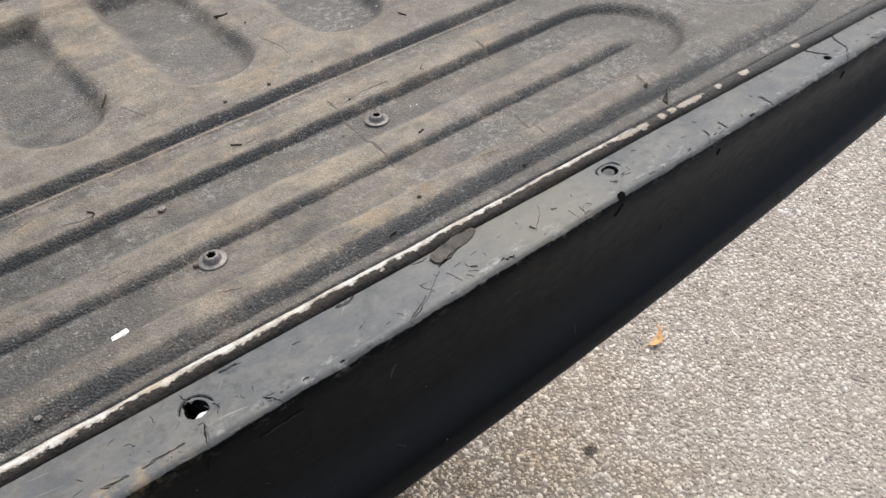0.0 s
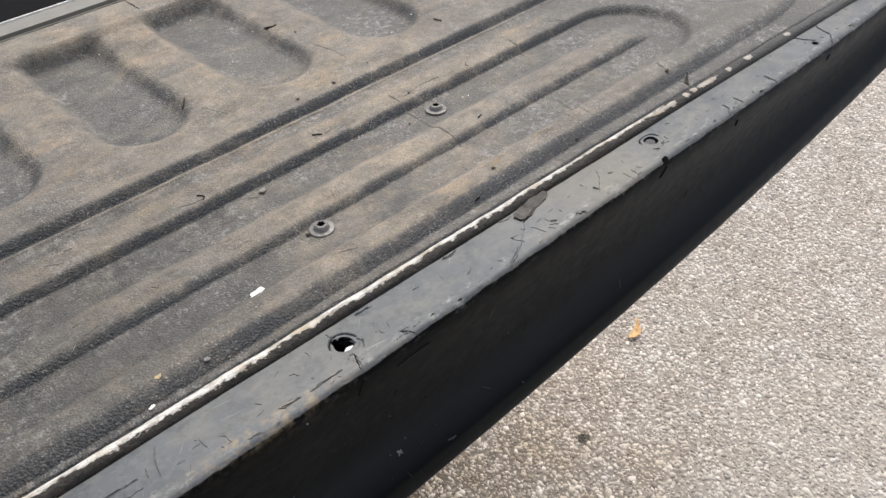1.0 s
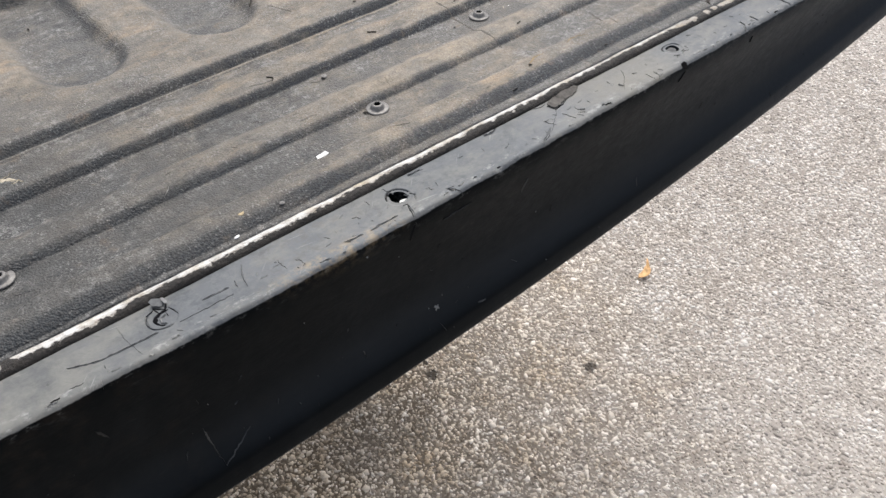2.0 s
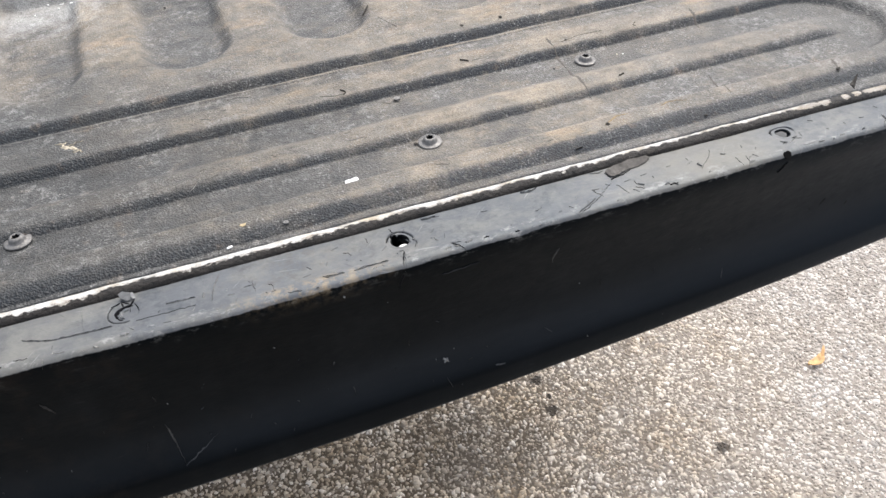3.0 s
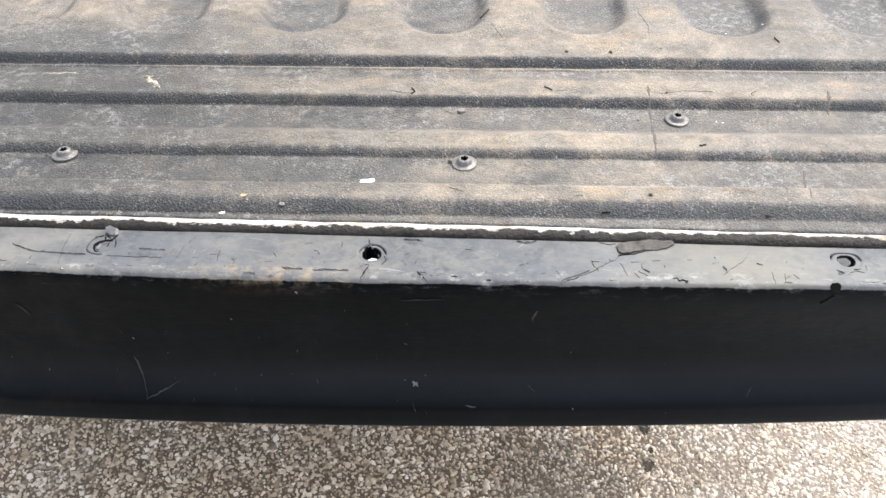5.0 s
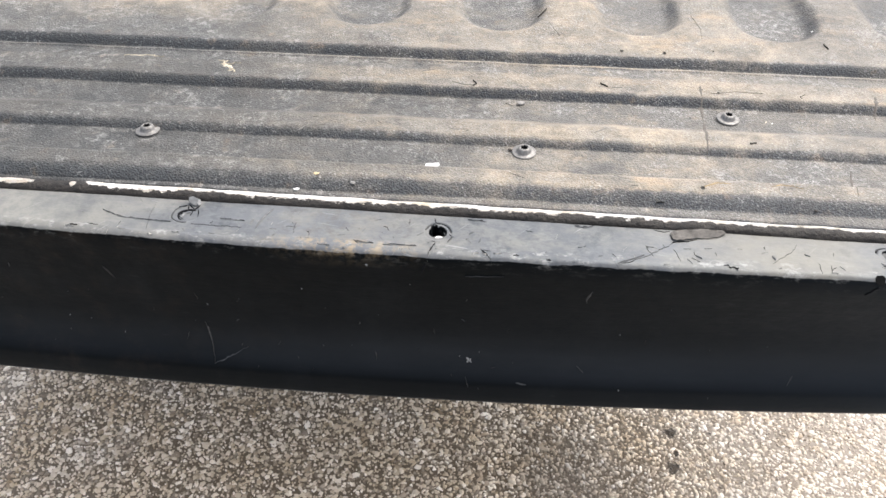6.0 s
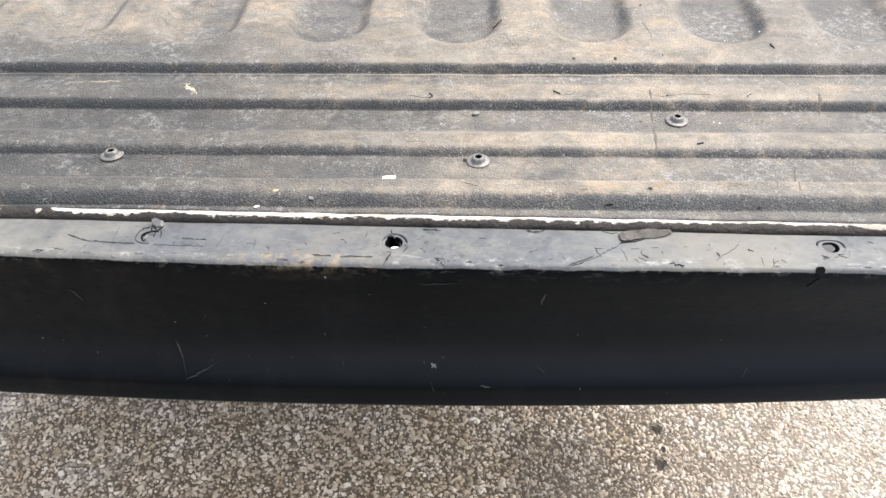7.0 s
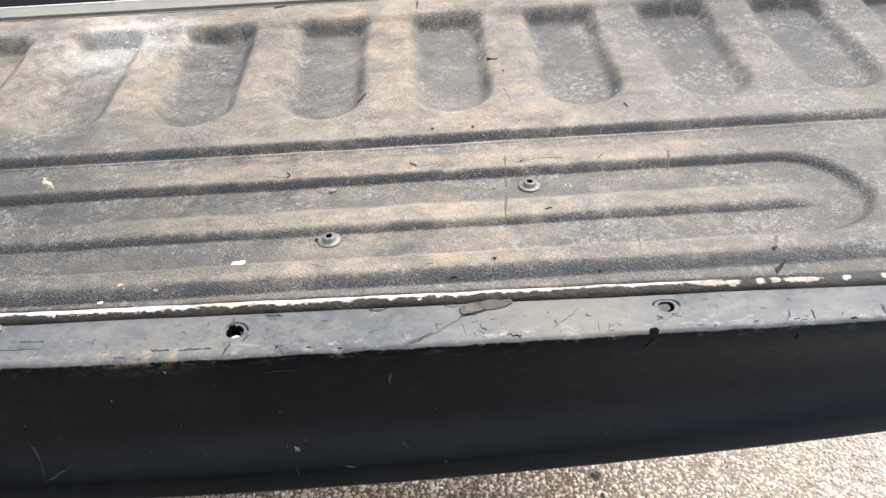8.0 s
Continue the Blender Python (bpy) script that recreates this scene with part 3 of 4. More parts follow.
# cap moulding: flange, rounded edge, undercut face, lip
HOLES = (-0.1408, 0.0, 0.241, 0.483, -0.381, -0.622)
cap_x = [X0]
while cap_x[-1] < X1:
    near = min(abs(cap_x[-1] - h) for h in (*HOLES, 0.228, 0.424))
    cap_x.append(cap_x[-1] + (0.00036 if near < 0.011 else 0.002))
cap_x = np.array(cap_x)
flange_y = np.arange(0.0138, -0.0150, -0.00036)
fx, fy = np.meshgrid(cap_x, flange_y, indexing="ij")
fz = np.zeros_like(fx) + 0.0004 * wobble(fx, fy, 45, 8) + 0.00015 * wobble(fx, fy, 300, 9)
for h, r, rr in ((-0.1408, 0.0, 0.0074), (0.0, 0.0043, 0.0072), (0.241, 0.0037, 0.0072), (0.483, 0.0, 0.0075), (-0.381, 0.0038, 0.0075), (-0.622, 0.0038, 0.0075)):
    dx, dy = fx - h, fy - (0.004 if h == -0.1408 else 0)
    ang = np.arctan2(dy, dx)
    d = np.hypot(dx, dy) * (1 + 0.03 * np.sin(3 * ang + 90 * h))
    if r:
        fz -= 0.010 * (1 - ease(d, r, r + 0.0005))
        notch = np.hypot((dx + 0.0022) * 1.2, dy - 0.0040)
        fz -= 0.008 * (1 - ease(notch, 0.0014, 0.0021)) * (1 if h == 0.0 else 0)
    fz -= 0.0002 * (1 - ease(d, rr - 0.0004, rr))
    groove = np.exp(-((d - rr) / 0.00034) ** 2) * (0.35 if h == -0.1408 else 1)
    fz -= 0.0022 * groove * (0.08 + 0.92 * ease(np.sin(ang - (-0.1 if h >= 0 else 2.0)), -0.1, 0.45))
for h, yy in ((0.424, -0.0100),):
    fz -= 0.007 * (1 - ease(np.hypot(fx - h, fy - yy), 0.0014, 0.0026))
flange = np.stack([fx, fy + edge_shift(fx) * ease(fy, 0.003, 0.0138), TOP + fz], -1)
# below the flange: a swept profile (y, height)
prof = [(-0.0160, 0.8199), (-0.0178, 0.8196), (-0.0190, 0.8188), (-0.0198, 0.8176), (-0.0203, 0.8150), (-0.0188, 0.8060), (-0.0155, 0.795), (-0.0115, 0.782),
        (-0.0070, 0.767), (-0.0030, 0.752), (-0.0010, 0.742), (-0.0004, 0.734), (-0.0010, 0.7270), (-0.0028, 0.7205), (-0.0056, 0.7150), (-0.0086, 0.7112),
        (-0.0103, 0.7092), (-0.0110, 0.7065), (-0.0116, 0.7000), (-0.0118, 0.6950), (-0.0110, 0.6928), (-0.0080, 0.6920), (0.0100, 0.6925), (0.4600, 0.7100)]
rows = []
jags = np.random.RandomState(17).uniform(-0.00016, 0.00016, len(cap_x))
for k, (y, z) in enumerate(prof):
    w = np.clip((0.812 - z) / 0.10, 0, 1) if k < 23 else 0.0
    nick = (0.0004 * wobble(cap_x, 0 * cap_x + k * 0.003, 220, 21) + (jags if 0 < k < 4 else 0)) * (1 if k < 6 else 0.25)
    rows.append(np.stack([cap_x, y + nick * 0.8 + 0 * cap_x, z + nick + w * bow(cap_x)], -1))
cap_v = np.concatenate([flange, np.stack(rows, 1)], axis=1)
# the edge draws back a little towards both ends
back = 0.11 * np.clip(np.maximum(0.03 - cap_x, cap_x - 0.36), 0, None) ** 2
cap_v[:, :, 1] += back[:, None] * np.clip((0.0 - cap_v[:, :, 1]) / 0.016, 0, 1) * np.clip((cap_v[:, :, 2] - 0.74) / 0.06, 0, 1)
ny = cap_v.shape[1]
i = np.arange(len(cap_x) - 1)[:, None] * ny + np.arange(ny - 1)[None]
cap_f = np.stack([i, i + 1, i + ny + 1, i + ny], -1).reshape(-1, 4)
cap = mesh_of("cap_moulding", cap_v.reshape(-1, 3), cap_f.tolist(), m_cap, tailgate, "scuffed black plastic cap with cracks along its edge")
top_grey = np.zeros(cap_v.shape[:2])
top_grey[:, :len(flange_y)] = 1
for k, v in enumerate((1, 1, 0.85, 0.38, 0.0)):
    top_grey[:, len(flange_y) + k] = v
# hole walls and ring grooves kept black, their shade set by colour
pit = np.zeros(top_grey.shape, bool)
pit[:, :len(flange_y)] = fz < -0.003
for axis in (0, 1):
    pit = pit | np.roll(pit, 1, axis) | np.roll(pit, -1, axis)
top_grey *= ~pit
top_grey *= np.where((cap_v[:, :, 2] < TOP - 0.0011) & (np.arange(ny)[None] < len(flange_y)), 0, 1)
give(cap, "top_grey", top_grey)
worn = np.zeros(cap_v.shape[:2])
worn[:, :len(flange_y)] = 0.12 + 0.88 * ease(-flange_y, 0.009, 0.0148)[None]
for k, v in enumerate((1, 1, 0.9, 0.4, 0.1)):
    worn[:, len(flange_y) + k] = v
give(cap, "worn", worn)
# sky sheen put into the colour where the face is turned upwards
ledge_sheen = np.zeros(cap_v.shape[:2])
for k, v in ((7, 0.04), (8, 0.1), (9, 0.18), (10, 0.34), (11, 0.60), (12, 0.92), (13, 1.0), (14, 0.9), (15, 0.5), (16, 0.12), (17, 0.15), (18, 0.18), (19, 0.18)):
    ledge_sheen[:, len(flange_y) + k] = v
give(cap, "ledge_sheen", ledge_sheen)

# rounded bead between cap and liner
ring = [(0.0140 + 0.0052 * (1 - math.cos(a)), TOP - 0.001 + 0.0042 * math.sin(a)) for a in np.linspace(0, math.pi, 10)]
bx = np.arange(X0, X1, 0.002)
bead_v = np.array([[(x, y + float(edge_shift(x)) + 0.0002 * math.sin(x * 90 + y * 900), z + 0.00025 * math.sin(x * 160) * math.sin(x * 37)) for y, z in ring] for x in bx])
i = np.arange(len(bx) - 1)[:, None] * 10 + np.arange(9)[None]
bead = mesh_of("bead", bead_v.reshape(-1, 3), np.stack([i, i + 10, i + 11, i + 1], -1).reshape(-1, 4).tolist(), m_bead, tailgate, "black painted bead chipped to white")
give(bead, "across", np.tile([y for y, z in ring], len(bx)))


def screw(x, y):
    """Flanged screw with a star recess."""
    z = TOP + float(liner_height(np.array([[x]]), np.array([[y]]))[0][0, 0])
    shape = [(0.0, 0.0008), (0.0019, 0.0008), (0.0021, 0.0036), (0.0025, 0.0041), (0.0035, 0.0037), (0.0042, 0.0026), (0.0045, 0.0012), (0.0050, 0.0008), (0.0068, 0.0009), (0.0074, 0.0006), (0.0075, 0.0001), (0.0070, -0.0004), (0.0060, -0.0012)]
    n = 48
    v, f = [], []
    for k, (r, h) in enumerate(shape):
        for a in range(n):
            an = a / n * 2 * math.pi
            q = r * (1 + 0.16 * math.cos(6 * an)) if k in (1, 2) else r
            v.append((q * math.cos(an), q * math.sin(an), h))
    for k in range(len(shape) - 1):
        for a in range(n):
            b = (a + 1) % n
            f.append((k * n + a, (k + 1) * n + a, (k + 1) * n + b, k * n + b))
    ob = mesh_of("screw", v, f, m_steel, liner, "dusty flanged steel screw with star recess")
    # recess faces near-black, so its shade comes from the colour
    ob.data.materials.append(m_hole)
    for face in ob.data.polygons:
        face.material_index = 1 if face.index < 2 * n else 0
    ob.location = (x, y, z + 0.0005)
    ob.rotation_euler = (radians(2), radians(-2), x * 9)
    return ob


for x, y in ((-0.19, 0.085), (0.047, 0.081), (0.18, 0.131)):
    screw(x, y)


# ---- wear on cap and liner ----
m_crack = plain("crack_gap", (0.008, 0.008, 0.009), 0.9, gloss=0.05)
m_sliver = plain("pale_torn_plastic", (0.15, 0.15, 0.147), 0.55, 0, 0.3, 500)
m_flap = plain("dusty_torn_plastic", (0.088, 0.081, 0.073), 0.8, 0, 0.45, 170, 0.2)
m_chip_pale = plain("pale_edge_chip", (0.30, 0.29, 0.265), 0.6, 0, 0.3, 500)
m_shard = plain("torn_grey_plastic", (0.075, 0.078, 0.08), 0.6, 0, 0.3, 400)
m_plug = plain("grey_plug", (0.045, 0.045, 0.044), 0.6, 0, 0.3, 400)
m_scratch = plain("pale_scratch", (0.042, 0.042, 0.042), 0.6)
m_dull = plain("dull_mark", (0.018, 0.017, 0.016), 0.7)
m_scuff_dark = plain("dark_scuff", (0.035, 0.038, 0.04), 0.7)
m_scuff = plain("pale_scuff", (0.16, 0.16, 0.155), 0.7)
m_seam = plain("seam_dirt", (0.10, 0.09, 0.077), 0.8)
m_brown = plain("brown_stain", (0.26, 0.19, 0.105), 0.8, 0, 0.4, 300)


def on_flange(x, y):
    """A place on top of the cap or on its rounded edge."""
    b = 0.11 * max(0.03 - x, x - 0.36, 0) ** 2
    z = float(np.interp(-(y - b), [0.016] + [-a for a, _ in prof[1:5]], [TOP] + [h for _, h in prof[1:5]]))
    z += float(0.0004 * wobble(x, y, 45, 8) + 0.00015 * wobble(x, y, 300, 9)) if y - b > -0.015 else 0
    return Vector((x, y, z + 0.0001)), Vector((0, -0.6 if y - b < -0.0175 else 0, 1)).normalized()


def on_liner(x, y):
    e = 0.001
    z, zx, zy = (float(liner_height(np.array([[a]]), np.array([[b]]))[0][0, 0]) for a, b in ((x, y), (x + e, y), (x, y + e)))
    return Vector((x, y, TOP + z + 0.0002)), Vector(((z - zx) / e, (z - zy) / e, 1)).normalized()


def on_face(x, z0):
    """A place on the front of the cap, by its height in the middle profile."""
    hs = [b for a, b in prof]
    y = float(np.interp(-z0, [-h for h in hs[:20]], [a for a, b in prof[:20]]))
    w = min(max((0.812 - z0) / 0.10, 0), 1)
    b = 0.11 * max(0.03 - x, x - 0.36, 0) ** 2
    return Vector((x, y + b * min(max(-y / 0.016, 0), 1) * min(max((z0 - 0.74) / 0.06, 0), 1) - 0.0004, z0 + w * float(bow(x)))), Vector((0, -1, -0.1)).normalized()


def ribbon(name, pts, width, mat, parent, surface, label="", high=0.0003, jag=0.0004, seed=0):
    """A thin tapered ridge or slit that follows a surface."""
    rng = random.Random(seed + int(pts[0][0] * 9999))
    line = []
    for (ax, ay), (bx_, by_) in zip(pts, pts[1:]):
        n = max(5 if len(pts) == 2 else 3, int(math.hypot(bx_ - ax, by_ - ay) / 0.0016))
        line += [(ax + (bx_ - ax) * k / n + rng.uniform(-jag, jag), ay + (by_ - ay) * k / n + rng.uniform(-jag, jag)) for k in range(n)]
    line.append(pts[-1])
    places = [surface(*q) for q in line]
    v, f = [], []
    for k, (q, up) in enumerate(places):
        a, b = places[max(k - 1, 0)][0], places[min(k + 1, len(places) - 1)][0]
        side = up.cross(b - a).normalized()
        w = width / 2 * (0.04 + 0.96 * math.sin(math.pi * min(max((k + 0.2) / len(places), 0.0), 1) ** 0.7) ** 1.4) * rng.uniform(0.45, 1.25)
        v += [q - side * w - up * 0.0004, q + up * high, q + side * w - up * 0.0004]
    for k in range(len(places) - 1):
        o = 3 * k
        f += [(o, o + 1, o + 4, o + 3), (o + 1, o + 2, o + 5, o + 4)]
    return mesh_of(name, v, f, mat, parent, label, shade=False)


CRACKS = [  # on the flange: way, width
    (((-0.188, 0.004), (-0.176, -0.001), (-0.160, -0.0025), (-0.147, -0.0030)), 0.0017),
    (((-0.121, 0.0022), (-0.115, 0.0014), (-0.107, 0.0010)), 0.0030),
    (((-0.135, -0.0040), (-0.128, -0.0043), (-0.119, -0.0050), (-0.107, -0.0052)), 0.0010),
    (((-0.0008, -0.0078), (-0.0016, -0.012), (-0.0030, -0.0160), (-0.0046, -0.0195)), 0.0024),
    (((0.0240, -0.0130), (0.0268, -0.0160), (0.0295, -0.0195)), 0.0022),
    (((0.094, -0.0195), (0.1035, -0.0158), (0.113, -0.0100), (0.121, -0.004), (0.1275, 0.0010)), 0.0008),
    (((0.112, -0.0030), (0.1130, -0.0070), (0.1145, -0.0110)), 0.0006),
    (((0.126, -0.0050), (0.1275, -0.0090), (0.1285, -0.0140)), 0.0007),
    (((0.1255, 0.0080), (0.1268, 0.0025)), 0.0007),
    (((0.1370, -0.0050), (0.1362, -0.0080), (0.1390, -0.0102)), 0.0010),
    (((0.1350, -0.0110), (0.1385, -0.0140)), 0.0009),
    (((0.176, -0.0120), (0.183, -0.0062), (0.189, -0.0020), (0.193, 0.0048)), 0.0006),
    (((0.175, 0.0020), (0.1745, -0.0012)), 0.0007),
    (((0.1950, -0.0025), (0.1972, -0.0038)), 0.0022),
    (((0.2010, -0.0100), (0.2005, -0.0180)), 0.0009),
    (((0.2070, -0.0110), (0.2060, -0.0160)), 0.0009),
    (((0.2090, -0.0120), (0.2035, -0.0190)), 0.0009),
    (((0.2335, -0.0070), (0.2362, -0.0088), (0.2330, -0.0105)), 0.0018),
    (((0.247, -0.0090), (0.2430, -0.0078), (0.2395, -0.0095)), 0.0009),
    (((0.4520, 0.0065), (0.447, 0.0005), (0.4430, -0.0100), (0.4310, -0.0195)), 0.0018),
    (((0.4215, 0.0078), (0.424, -0.001), (0.4275, -0.0075)), 0.0011),
    (((0.3060, -0.0090), (0.3040, -0.0140), (0.2990, -0.0190)), 0.0012),
    (((0.3180, -0.0090), (0.3170, -0.0165)), 0.0013),
    (((0.3340, -0.0130), (0.3325, -0.0160)), 0.0010),
    (((0.3570, -0.0080), (0.3560, -0.0130), (0.3558, -0.0185)), 0.0017),
    (((-0.044, -0.0112), (-0.039, -0.0118), (-0.034, -0.0120)), 0.0018),
    (((-0.029, -0.0125), (-0.024, -0.0122), (-0.017, -0.0124), (-0.011, -0.0122)), 0.0011),
    (((-0.0630, -0.0152), (-0.0570, -0.0158)), 0.0014),
    (((-0.078, 0.0005), (-0.078, -0.0080)), 0.0006),
    (((-0.071, -0.0050), (-0.069, -0.0070), (-0.069, -0.0110)), 0.0007),
    (((-0.016, 0.0095), (-0.016, 0.0050)), 0.0009),
    (((-0.030, 0.0020), (-0.028, 0.0012), (-0.0265, -0.0008)), 0.0010),
    (((-0.191, -0.0085), (-0.185, -0.0092)), 0.0010),
    (((-0.0026, 0.0112), (-0.0014, 0.0078)), 0.0018),
    (((0.016, 0.0118), (0.021, 0.0118), (0.026, 0.0102)), 0.0016),
    (((0.075, 0.0118), (0.078, 0.0108), (0.082, 0.0108), (0.0852, 0.0122)), 0.0015),
    (((0.117, 0.0112), (0.1215, 0.0098), (0.126, 0.0102)), 0.0026),
    (((0.0068, -0.0020), (0.0075, -0.0050), (0.0055, -0.0082)), 0.0012),
]
for way, width in CRACKS:
    ribbon("crack", way, width * 0.72, m_crack, cap, on_flange, jag=0.00045, high=0.00015)
    # pale strip beside each wide crack paints the highlight of its lifted lip
    if width > 0.00105 and way[0][1] < 0.010:
        ribbon("sliver", [(x + 0.0005, y - 0.0006) for x, y in way], width * 0.42, m_sliver, cap, on_flange, jag=0.0003, high=0.0004, seed=5)
rng = random.Random(44)
for _ in range(90):
    x, y, a, far_ = rng.triangular(-0.25, 0.50, -0.03), rng.triangular(-0.016, 0.012, -0.013), rng.choice((0.9, -0.9, 0.1, 1.4)) + rng.uniform(-0.3, 0.3), rng.uniform(0.0010, 0.0042)
    end = (x + far_ * math.cos(a), max(-0.0185, min(0.0125, y + far_ * math.sin(a))))
    ribbon("nick", ((x, y), end), rng.uniform(0.0003, 0.0008), rng.choice((m_sliver, m_chip_pale, m_sliver, m_scuff_dark)), cap, on_flange, jag=0.0002, high=0.0002, seed=_)
for _ in range(34):
    x = rng.uniform(-0.22, 0.48)
    y = -0.0166 + 0.11 * max(0.03 - x, x - 0.36, 0) ** 2 + rng.uniform(-0.0014, 0.0010)
    ribbon("edge_chip", ((x, y), (x + rng.uniform(0.0012, 0.0048), y + rng.uniform(-0.0006, 0.0006))), rng.uniform(0.0006, 0.0016), rng.choice((m_chip_pale, m_chip_pale, m_sliver, m_crack)), cap, on_flange, jag=0.0004, high=0.0005, seed=_)
for way, width in ((((-0.093, 0.0115), (-0.097, 0.004), (-0.0992, -0.0055)), 0.0012), (((-0.1020, 0.0028), (-0.1030, -0.0022)), 0.0016), (((0.0955, -0.0178), (0.1035, -0.0143), (0.110, -0.0104)), 0.0008), (((0.1372, -0.0092), (0.1398, -0.0114)), 0.0010),
                   (((0.0745, 0.0110), (0.080, 0.0098), (0.0845, 0.0112)), 0.0010), (((0.016, 0.0112), (0.024, 0.0112)), 0.0005),
                   (((0.1775, -0.0060), (0.1785, -0.0095)), 0.0008)):
    ribbon("sliver", way, width, m_sliver, cap, on_flange, high=0.0007, jag=0.0002)
for way, width, mat in ((((0.0855, 0.797), (0.0838, 0.789), (0.0842, 0.784)), 0.0016, m_scratch), (((0.0182, 0.7238), (0.0200, 0.7222), (0.0218, 0.7205)), 0.0026, m_scuff), (((0.0186, 0.7200), (0.0214, 0.7232)), 0.0018, m_scuff), (((-0.1425, 0.740), (-0.141, 0.725), (-0.139, 0.711)), 0.0012, m_scratch),
                        (((-0.139, 0.711), (-0.128, 0.716), (-0.118, 0.722)), 0.0014, m_scratch), (((-0.0375, 0.8108), (-0.0365, 0.8095)), 0.0012, m_sliver), (((-0.038, 0.7245), (-0.0375, 0.719)), 0.0006, m_scratch),
                        (((0.050, 0.7105), (0.056, 0.7100)), 0.0016, m_scratch), (((-0.0048, 0.8150), (-0.0066, 0.8085), (-0.0078, 0.8040)), 0.0022, m_crack), (((0.016, 0.8055), (0.026, 0.8062), (0.037, 0.8070)), 0.0008, m_dull), (((0.2300, 0.8150), (0.2275, 0.8115), (0.2250, 0.8080)), 0.0012, m_crack),
                        (((0.309, 0.812), (0.3085, 0.806)), 0.0016, m_crack), (((0.430, 0.812), (0.4295, 0.805)), 0.0018, m_crack), (((-0.19, 0.79), (-0.186, 0.78)), 0.0016, m_dull)):
    ribbon("scratch", way, width, mat, cap, on_face, jag=0.0003)


rng = random.Random(63)
for _ in range(70):
    x, z, a, far_ = rng.uniform(-0.30, 0.48), rng.triangular(0.698, 0.806, 0.712), rng.gauss(1.5, 0.5), rng.choice((0.0008, 0.0010, 0.0014, 0.0030, 0.0060))
    ribbon("speck" if far_ < 0.002 else "scratch", ((x, z), (x + far_ * math.cos(a), min(0.808, z + far_ * math.sin(a)))), rng.uniform(0.0004, 0.0009), rng.choice((m_scratch, m_scratch, m_dull, m_scuff if far_ < 0.002 else m_dull)), cap, on_face, jag=0.0002, high=0.0002, seed=_)


def plate(name, x, y, rx, ry, z, mat, parent, label="", thick=0.0006, turn=0.0, seed=1, start=0.0, sweep=2 * math.pi):
    """An irregular flat piece."""
    rng = random.Random(seed)
    bm = bmesh.new()
    vs = []
    for k in range(14):
        a = start + sweep * k / (14 if sweep > 6 else 13)
        r = rng.uniform(0.78, 1.15)
        q = Vector((rx * math.cos(a) * r, ry * math.sin(a) * r, 0))
        q.rotate(Euler((0, 0, turn)))
        vs.append(bm.verts.new((x + q.x, y + q.y, z)))
    face = bm.faces.new(vs)
    up = bmesh.ops.extrude_face_region(bm, geom=[face])["geom"]
    bmesh.ops.translate(bm, vec=(0, 0, thick), verts=[g for g in up if isinstance(g, bmesh.types.BMVert)])
    bmesh.ops.recalc_face_normals(bm, faces=bm.faces)
    return part(name, bm, mat, parent, label)


ribbon("scratch", ((-0.160, 0.0125), (-0.160, 0.002), (-0.158, -0.011)), 0.0006, m_scuff_dark, cap, on_flange, jag=0.0002, high=0.0001)
plate("bare_metal", 0.0008, -0.0031, 0.0034, 0.0017, TOP - 0.0026, m_white, cap, "white painted metal showing in a hole", seed=3)
plate("plug", 0.2401, -0.0004, 0.0035, 0.0035, TOP - 0.0012, m_plug, cap, "grey plug in a hole", seed=4)
# torn plug: a hooked slit with a curled tab inside a faint ring
for way, width in ((((-0.1360, 0.0075), (-0.1400, 0.0078), (-0.1432, 0.0062), (-0.1445, 0.0030), (-0.1430, -0.0004), (-0.1415, -0.0012)), 0.0029),
                   (((-0.1405, 0.0080), (-0.1372, 0.0082), (-0.1350, 0.0115), (-0.1348, 0.0130)), 0.0017), (((-0.1402, 0.0078), (-0.1415, 0.0128)), 0.0009), (((-0.1412, 0.0128), (-0.1370, 0.0085)), 0.0009),
                   (((-0.1350, 0.0088), (-0.1338, 0.0050), (-0.1334, 0.0018)), 0.0008), (((-0.1374, 0.0075), (-0.1378, 0.0030)), 0.0006), (((-0.1420, 0.0115), (-0.1462, 0.0100)), 0.0009)):
    ribbon("crack", way, width, m_crack, cap, on_flange, jag=0.00012, high=0.0002)
ring_way = [(-0.1408 + 0.0074 * math.cos(1.9 + a / 6), 0.0040 + 0.0074 * math.sin(1.9 + a / 6)) for a in range(20)]
ribbon("ring_line", ring_way, 0.0008, m_shard, cap, on_flange, jag=0.0001, high=0.0002)
ribbon("sliver", ((-0.1385, 0.0052), (-0.1418, 0.0040), (-0.1424, 0.0012), (-0.1405, -0.0008)), 0.0016, m_sliver, cap, on_flange, jag=0.0002, high=0.0005)
for k, (x, y, z, rx, ry, turn, lean, mat) in enumerate(((-0.1383, 0.0140, 0.0014, 0.0037, 0.0026, -0.35, 0.35, m_shard), (-0.1352, 0.0125, 0.0016, 0.0010, 0.0024, 0.2, 0.3, m_sliver))):
    tab = plate("torn_tab", 0, 0, rx, ry, 0, mat, cap, "curled grey plastic tab" if k == 0 else "", seed=6 + k, turn=turn, thick=0.0003)
    tab.location, tab.rotation_euler = (x, y, TOP + z), (lean, 0.2, 0)
# no opening here: a dark disc on the edge paints the hole's shade
edge_hole = plate("edge_hole", 0, 0, 0.0027, 0.0030, 0, m_hole, cap, "small dark hole in the edge", seed=21, thick=0.0003)
